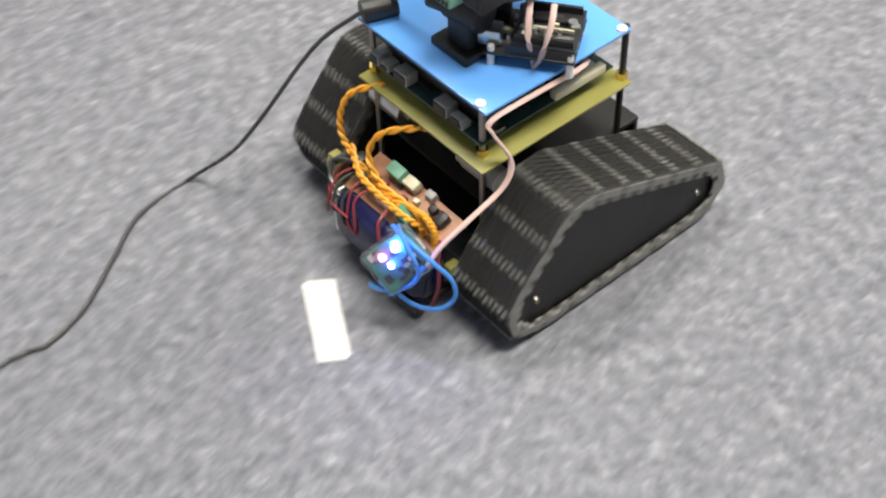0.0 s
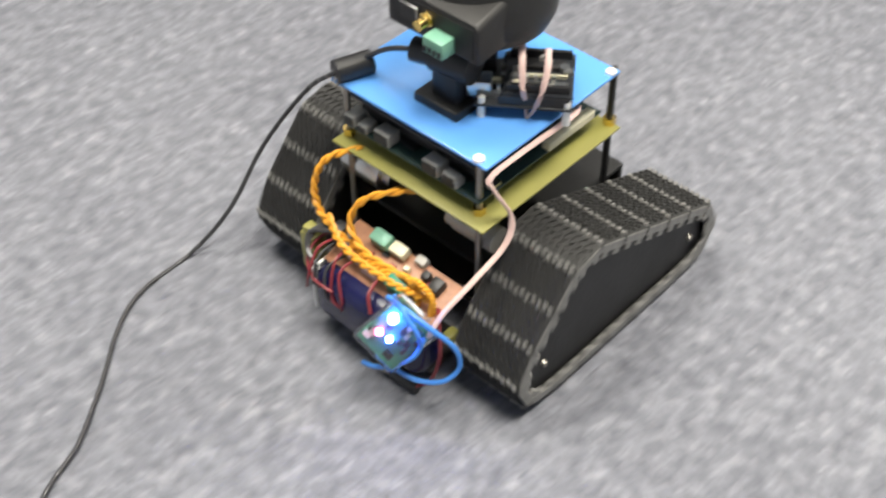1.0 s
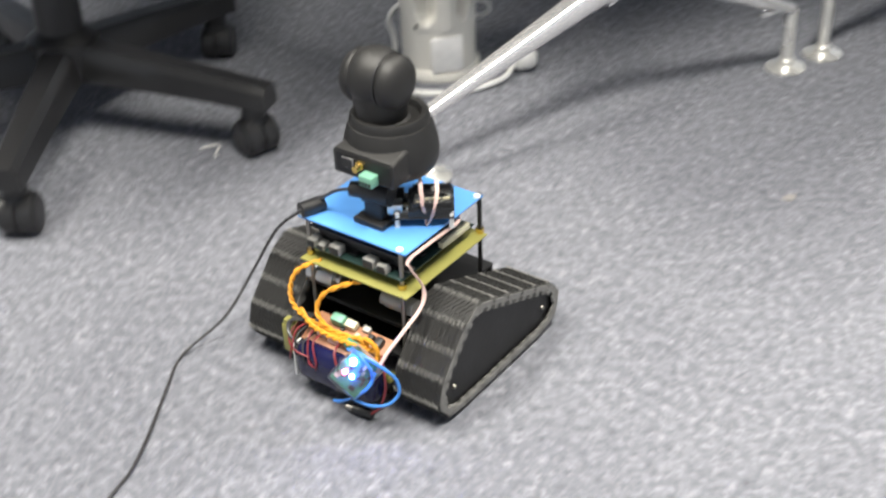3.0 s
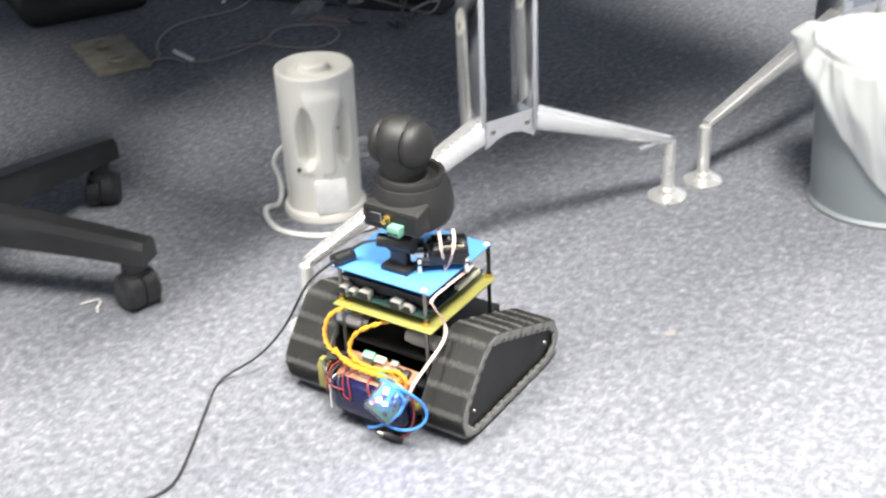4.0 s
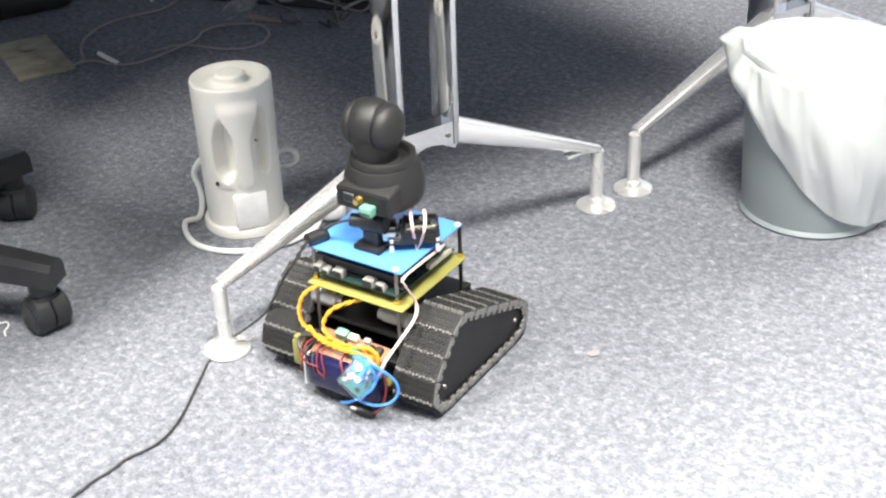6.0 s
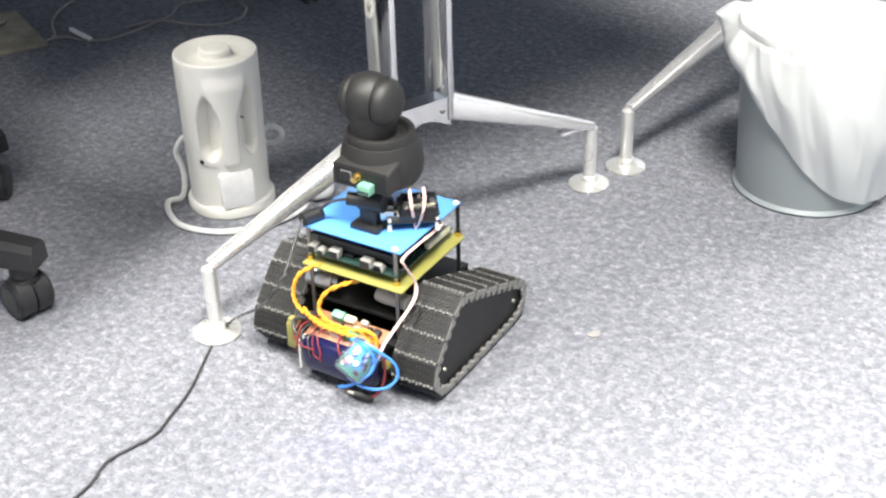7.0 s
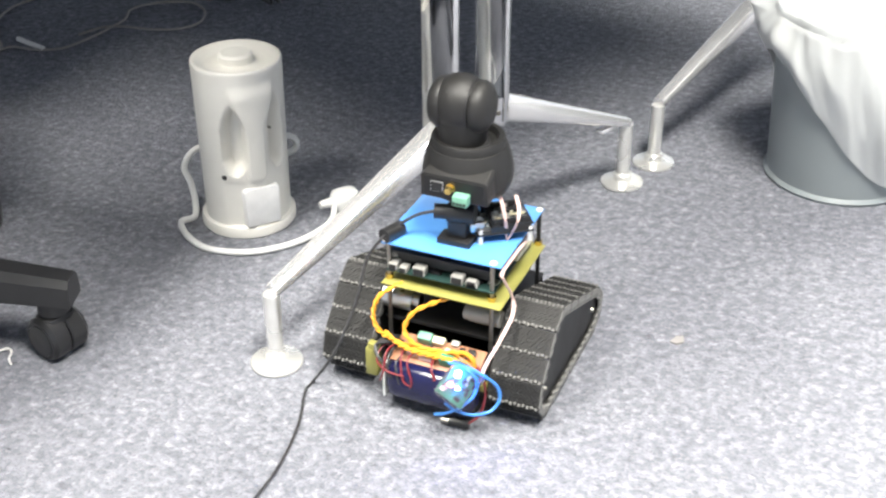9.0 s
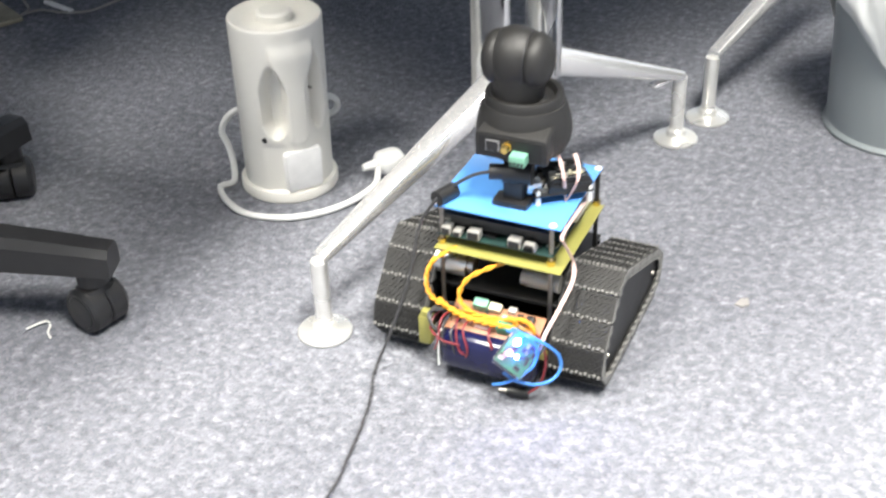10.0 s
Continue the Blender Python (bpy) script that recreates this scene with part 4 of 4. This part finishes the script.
for x, y, z, s, m_ in ((-0.004, -0.114, 0.070, (0.014, 0.009, 0.010), GREEN), (0.027, -0.131, 0.064, (0.015, 0.011, 0.011), PCBGREEN), (0.010, -0.113, 0.069, (0.012, 0.008, 0.007), CREAM), (0.026, -0.110, 0.068, (0.008, 0.006, 0.006), PORT),
                       (-0.012, -0.130, 0.0610, (0.010, 0.006, 0.004), PINK), (0.004, -0.132, 0.0600, (0.014, 0.006, 0.004), PINK), (0.046, -0.118, 0.066, (0.008, 0.010, 0.008), BLACK), (0.036, -0.116, 0.066, (0.006, 0.006, 0.008), BLACK)):
    part("connector", box(B(), (x, y, z), s, 0.001, DR), m_, drv)
for k in range(12):
    part("component", box(B(), (rnd.uniform(-0.026, 0.054), rnd.uniform(-0.134, -0.112), 0.0635 + rnd.uniform(-0.002, 0.002)), (0.004, 0.003, 0.004), 0, DR), rnd.choice((BLACK, TIN, RWIRE, CREAM)), drv)
SM = Euler((radians(-34), radians(40), radians(14))).to_matrix()
SC = Vector((0.050, -0.1575, 0.0600))
small = part("radio_board", box(B(), SC, (0.030, 0.0018, 0.036), 0.0003, SM), PCBGREEN, robot, "small clear-wrapped green radio board with lit lamps")
part("wrap", box(B(), SC, (0.035, 0.0085, 0.042), 0.004, SM), WRAP, small, "clear crinkled plastic wrap")
for k in range(16):
    q = SC + SM @ Vector((rnd.uniform(-0.012, 0.012), -0.0020, rnd.uniform(-0.015, 0.015)))
    part("component", box(B(), q, (rnd.uniform(0.002, 0.006), 0.0022, rnd.uniform(0.002, 0.006)), 0, SM), rnd.choice((TIN, BLACK, WHITE, BLACK)), small)
part("status_lamp", lathe(B(), [(0, -0.003), (0.0028, -0.002), (0.0028, 0.002), (0, 0.003)], 12, SC + SM @ Vector((-0.009, -0.0050, 0.007))), LED_BLUE, small, "lit blue lamp")
part("status_lamp", lathe(B(), [(0, -0.0025), (0.0024, -0.001), (0.0024, 0.001), (0, 0.0025)], 12, SC + SM @ Vector((-0.0085, -0.0050, -0.005))), LED_RED, small, "lit red lamp")
part("status_lamp", lathe(B(), [(0, -0.002), (0.0018, -0.001), (0.0018, 0.001), (0, 0.002)], 12, SC + SM @ Vector((-0.001, -0.0050, -0.004))), LED_BLUE, small, "lit blue lamp")
part("blue_lead", tube(B(), [(0.036, -0.150, 0.076), (0.054, -0.152, 0.078), (0.070, -0.148, 0.070), (0.081, -0.140, 0.055), (0.084, -0.140, 0.040), (0.078, -0.148, 0.030), (0.064, -0.156, 0.027), (0.048, -0.160, 0.030), (0.036, -0.160, 0.036)], 0.0016, 8), BWIRE, robot, "looped blue lead")
part("blue_lead", tube(B(), [(0.066, -0.150, 0.062), (0.064, -0.158, 0.050), (0.052, -0.164, 0.038), (0.038, -0.166, 0.028), (0.028, -0.166, 0.024)], 0.0016, 8), BWIRE, robot)
part("blue_lead", tube(B(), [(0.040, -0.148, 0.078), (0.056, -0.156, 0.080), (0.066, -0.156, 0.070), (0.066, -0.154, 0.058)], 0.0014, 8), BWIRE, robot)
part("red_lead", tube(B(), [(0.056, -0.128, 0.062), (0.066, -0.138, 0.060), (0.070, -0.142, 0.040), (0.066, -0.146, 0.020), (0.056, -0.148, 0.008)], 0.0013, 8), RWIRE, robot)
part("red_lead", tube(B(), [(0.012, -0.128, 0.064), (0.016, -0.146, 0.062), (0.022, -0.152, 0.052)], 0.0012, 6), RWIRE, robot)
for k in range(5):
    x0, x1 = -0.032 + 0.006 * k + rnd.uniform(-0.004, 0.004), -0.030 + 0.006 * k + rnd.uniform(-0.008, 0.008)
    part("red_lead", tube(B(), [(x0, rnd.uniform(-0.130, -0.116), 0.063), ((x0 + x1) / 2 + rnd.uniform(-0.006, 0.006), -0.140 - rnd.uniform(0, 0.006), 0.066 - rnd.uniform(0, 0.008)),
                                (x1, -0.1535, 0.050 - rnd.uniform(0, 0.006)), (x1 + rnd.uniform(-0.008, 0.010), -0.152, 0.038 + rnd.uniform(-0.004, 0.006))], 0.0010, 6), RWIRE if k % 3 else CABLE, robot)
for k in range(3):
    part("black_lead", tube(B(), [(-0.034 + 0.005 * k, -0.118, 0.062), (-0.046, -0.128 - 0.003 * k, 0.066), (-0.044, -0.142, 0.058), (-0.030, -0.146, 0.050)], 0.0015, 6), CABLE, robot)
part("red_lead", tube(B(), [(-0.030, -0.120, 0.062), (-0.043, -0.128, 0.060), (-0.044, -0.142, 0.052), (-0.028, -0.153, 0.050), (-0.010, -0.1535, 0.049)], 0.0010, 8), RWIRE, robot)
part("end_plug", box(B(), (-0.034, -0.122, 0.065), (0.010, 0.010, 0.009), 0.002), BLACK, robot, "black plug at the driver board's end")
part("plug_tip", rod(B(), (0.028, -0.150, 0.006), (0.038, -0.149, 0.006), 0.0030, n=12), STEEL, robot)
part("lead_plug", rod(B(), (0.036, -0.149, 0.006), (0.056, -0.147, 0.006), 0.0046, n=14), BLACK, robot, "black barrel plug trailing at the front")
LOOPS = [[(-0.036, -0.096, 0.116), (-0.052, -0.112, 0.108), (-0.057, -0.120, 0.090), (-0.050, -0.124, 0.074), (-0.030, -0.126, 0.067), (-0.006, -0.128, 0.066)],
         [(0.024, -0.088, 0.113), (0.004, -0.102, 0.108), (-0.016, -0.116, 0.098), (-0.022, -0.124, 0.080), (-0.006, -0.128, 0.069), (0.018, -0.128, 0.069), (0.042, -0.126, 0.069)],
         [(0.030, -0.128, 0.068), (0.042, -0.130, 0.076), (0.053, -0.130, 0.070), (0.054, -0.132, 0.056)],
         [(0.022, -0.128, 0.068), (0.034, -0.130, 0.074), (0.042, -0.130, 0.066), (0.042, -0.134, 0.056)],
         [(-0.02, -0.126, 0.066), (0.004, -0.130, 0.066), (0.036, -0.130, 0.068)],
         [(-0.044, -0.122, 0.072), (-0.022, -0.133, 0.069), (0.004, -0.135, 0.067), (0.030, -0.135, 0.068), (0.050, -0.129, 0.066)]]
for pts in LOOPS:
    for ph_ in (0, math.pi):
        part("yellow_lead", twisted(B(), pts, 0.0014, 7, ph_), YWIRE, robot, "twisted orange-yellow leads")

# lead to the camera, up to the ferrite on the plate
part("camera_lead", tube(B(), [(-0.010, -0.0745, 0.191), (-0.026, -0.079, 0.186), (-0.042, -0.080, 0.174), (-0.048, -0.082, 0.167)], 0.0017, 8), CABLE, robot)
part("ferrite", rod(B(), (-0.046, -0.076, 0.1655), (-0.054, -0.098, 0.1655), 0.0075, n=20), BLACK, robot, "black ferrite choke on the lead")

# the trailing lead in the robot's space: where it lies at some moments, from the ferrite on
LEAD_SHAPES = {}
LEAD_SHAPES[0.0] = [(-0.054, -0.098, 0.1655), (-0.079, -0.120, 0.135), (-0.098, -0.160, 0.08), (-0.124, -0.173, 0.04), (-0.158, -0.192, 0.0025), (-0.151, -0.240, 0.0025), (-0.127, -0.275, 0.0025), (-0.098, -0.316, 0.0025), (-0.087, -0.352, 0.0025), (-0.092, -0.382, 0.0025), (-0.079, -0.532, 0.0025)]
LEAD_SHAPES[0.5] = [(-0.054, -0.098, 0.1655), (-0.079, -0.111, 0.135), (-0.107, -0.130, 0.08), (-0.118, -0.159, 0.04), (-0.140, -0.183, 0.0025), (-0.133, -0.219, 0.0025), (-0.113, -0.250, 0.0025), (-0.074, -0.300, 0.0025), (-0.056, -0.325, 0.0025), (-0.051, -0.352, 0.0025), (-0.095, -0.430, 0.0025)]
LEAD_SHAPES[1.0] = [(-0.054, -0.098, 0.1655), (-0.085, -0.096, 0.135), (-0.119, -0.109, 0.08), (-0.129, -0.137, 0.035), (-0.144, -0.165, 0.0025), (-0.141, -0.209, 0.0025), (-0.126, -0.240, 0.0025), (-0.095, -0.277, 0.0025), (-0.064, -0.319, 0.0025), (-0.051, -0.350, 0.0025), (0.027, -0.479, 0.0025)]
LEAD_SHAPES[1.5] = [(-0.054, -0.098, 0.1655), (-0.083, -0.084, 0.135), (-0.115, -0.102, 0.08), (-0.123, -0.118, 0.035), (-0.135, -0.155, 0.0025), (-0.135, -0.204, 0.0025), (-0.120, -0.234, 0.0025), (-0.097, -0.261, 0.0025), (-0.067, -0.295, 0.0025), (-0.045, -0.321, 0.0025), (0.054, -0.434, 0.0025)]
LEAD_SHAPES[2.5] = [(-0.054, -0.098, 0.1655), (-0.085, -0.103, 0.135), (-0.125, -0.119, 0.065), (-0.144, -0.139, 0.025), (-0.158, -0.179, 0.0025), (-0.145, -0.215, 0.0025), (-0.122, -0.250, 0.0025), (-0.090, -0.294, 0.0025), (-0.070, -0.331, 0.0025), (-0.064, -0.360, 0.0025), (-0.007, -0.498, 0.0025)]
LEAD_SHAPES[3.0] = [(-0.054, -0.098, 0.1655), (-0.092, -0.094, 0.13), (-0.131, -0.093, 0.07), (-0.141, -0.131, 0.03), (-0.161, -0.176, 0.0025), (-0.137, -0.220, 0.0025), (-0.105, -0.272, 0.0025), (-0.083, -0.312, 0.0025), (-0.074, -0.334, 0.0025), (-0.069, -0.355, 0.0025), (-0.024, -0.498, 0.0025)]
LEAD_SHAPES[3.2] = [(-0.054, -0.098, 0.1655), (-0.089, -0.105, 0.13), (-0.126, -0.107, 0.07), (-0.153, -0.127, 0.03), (-0.188, -0.159, 0.0025), (-0.169, -0.205, 0.0025), (-0.142, -0.251, 0.0025), (-0.108, -0.311, 0.0025), (-0.102, -0.338, 0.0025), (-0.128, -0.372, 0.0025), (-0.175, -0.515, 0.0025)]
LEAD_SHAPES[5.5] = [(-0.054, -0.098, 0.1655), (-0.093, -0.094, 0.125), (-0.122, -0.103, 0.06), (-0.159, -0.114, 0.02), (-0.183, -0.147, 0.0025), (-0.152, -0.204, 0.0025), (-0.123, -0.264, 0.0025), (-0.113, -0.309, 0.0025), (-0.130, -0.346, 0.0025), (-0.129, -0.388, 0.0025), (-0.157, -0.535, 0.0025)]
LEAD_SHAPES[7.0] = [(-0.054, -0.098, 0.1655), (-0.038, -0.156, 0.125), (-0.085, -0.139, 0.08), (-0.132, -0.121, 0.04), (-0.175, -0.100, 0.0025), (-0.156, -0.164, 0.0025), (-0.125, -0.241, 0.0025), (-0.123, -0.314, 0.0025), (-0.137, -0.356, 0.0025), (-0.125, -0.405, 0.0025), (-0.129, -0.555, 0.0025)]
LEAD_SHAPES[7.5] = [(-0.054, -0.098, 0.1655), (-0.036, -0.175, 0.125), (-0.073, -0.157, 0.08), (-0.122, -0.136, 0.04), (-0.160, -0.122, 0.0025), (-0.134, -0.184, 0.0025), (-0.102, -0.257, 0.0025), (-0.093, -0.313, 0.0025), (-0.108, -0.346, 0.0025), (-0.099, -0.391, 0.0025), (-0.110, -0.540, 0.0025)]
LEAD_SHAPES[9.0] = [(-0.054, -0.098, 0.1655), (-0.070, -0.104, 0.140), (-0.077, -0.118, 0.095), (-0.092, -0.140, 0.045), (-0.118, -0.142, 0.0025), (-0.118, -0.158, 0.0025), (-0.100, -0.203, 0.0025), (-0.089, -0.249, 0.0025), (-0.084, -0.291, 0.0025), (-0.084, -0.320, 0.0025), (-0.072, -0.470, 0.0025)]
LEAD_SHAPES[9.5] = [(-0.054, -0.098, 0.1655), (-0.071, -0.105, 0.140), (-0.080, -0.119, 0.095), (-0.096, -0.138, 0.045), (-0.118, -0.155, 0.0025), (-0.114, -0.177, 0.0025), (-0.100, -0.220, 0.0025), (-0.090, -0.264, 0.0025), (-0.084, -0.305, 0.0025), (-0.083, -0.331, 0.0025), (-0.068, -0.480, 0.0025)]
LEAD_SHAPES[10.0] = [(-0.054, -0.098, 0.1655), (-0.068, -0.106, 0.140), (-0.072, -0.122, 0.095), (-0.082, -0.145, 0.045), (-0.094, -0.166, 0.0025), (-0.082, -0.196, 0.0025), (-0.071, -0.236, 0.0025), (-0.063, -0.278, 0.0025), (-0.056, -0.318, 0.0025), (-0.055, -0.341, 0.0025), (-0.036, -0.490, 0.0025)]

LEAD_TIMES = sorted(LEAD_SHAPES)
LEAD_LENGTH, LEAD_BITS = 0.80, 64


def lead_curve(t):
    """Points at even steps along the lead at t, in the robot's space."""
    for a, b in zip(LEAD_TIMES, LEAD_TIMES[1:]):
        if t <= b:
            f = max(0.0, (t - a) / (b - a))
            f = f * f * (3 - 2 * f)
            ctrl = [Vector(p).lerp(Vector(q), f) for p, q in zip(LEAD_SHAPES[a], LEAD_SHAPES[b])]
            break
    path = spline(ctrl, 10)
    out, want, walked = [path[0]], LEAD_LENGTH / LEAD_BITS, 0.0
    for p, q in zip(path, path[1:]):
        L = (q - p).length
        while walked + L >= want and len(out) <= LEAD_BITS:
            out.append(p.lerp(q, (want - walked) / L))
            want += LEAD_LENGTH / LEAD_BITS
        walked += L
    while len(out) <= LEAD_BITS:
        out.append(out[-1] + (out[-1] - out[-2]))
    return out


def bit_pose(p, q):
    """A short length of lead from p to q; its own z axis runs along it."""
    d = (q - p).normalized()
    x = d.cross(Vector((0, 0, 1)))
    x = x.normalized() if x.length > 1e-3 else Vector((1, 0, 0))
    return Matrix.Translation((p + q) / 2) @ Matrix((x, d.cross(x), d)).transposed().to_4x4()


bm = B()
half = LEAD_LENGTH / LEAD_BITS / 2
lathe(bm, [(0, -half - 0.0016), (0.0012, -half - 0.0012), (0.00155, -half - 0.0004), (0.00155, half + 0.0004), (0.0012, half + 0.0012), (0, half + 0.0016)], 10)
lead_bit = part("lead_length", bm, CABLE, robot)
lead_bits = [lead_bit]
for k in range(LEAD_BITS - 1):
    ob = new("lead_length", lead_bit.data)
    ob.parent = robot
    lead_bits.append(ob)
tagged(lead_bit, "thin black lead trailing over the carpet")
for ob, p, q in zip(lead_bits, lead_curve(0.0), lead_curve(0.0)[1:]):
    ob.matrix_local = bit_pose(p, q)



# ---- things that move ----
def robot_pose(t):
    for (t0, *a), (t1, *b) in zip(ROBOT_PATH, ROBOT_PATH[1:]):
        if t <= t1:
            f = (t - t0) / (t1 - t0)
            return pose(a[0] + (b[0] - a[0]) * f, a[1] + (b[1] - a[1]) * f, 0, 0, 0, a[2] + (b[2] - a[2]) * f)
    return pose(0, 0, 0)


def motions():
    walk(robot, [(t, pose(x, y, 0, 0, 0, a)) for t, x, y, a in ROBOT_PATH])
    # the belts run back round their wheels as far as the robot travels
    times = [0.1 * k for k in range(49)] + [10.0]
    gone, last = [], None
    for t in times:
        p = robot_pose(t).translation
        gone.append(0.0 if last is None else gone[-1] + (p - last).length)
        last = p
    for ob, x, s0 in track_links:
        walk(ob, [(t, link_pose(x, s0 - g)) for t, g in zip(times, gone)])
    # the lead drags along behind
    steps = [0.0, 0.25, 0.5, 0.75, 1.0, 1.25, 1.5, 2.0, 2.5, 2.75, 3.0, 3.2, 3.8, 4.4, 5.0, 5.5, 6.5, 7.5, 7.8, 8.1, 8.4, 8.7, 9.0, 9.5, 10.0]
    curves = [lead_curve(t) for t in steps]
    for k, ob in enumerate(lead_bits):
        walk(ob, [(t, bit_pose(c[k], c[k + 1])) for t, c in zip(steps, curves)])


motions()
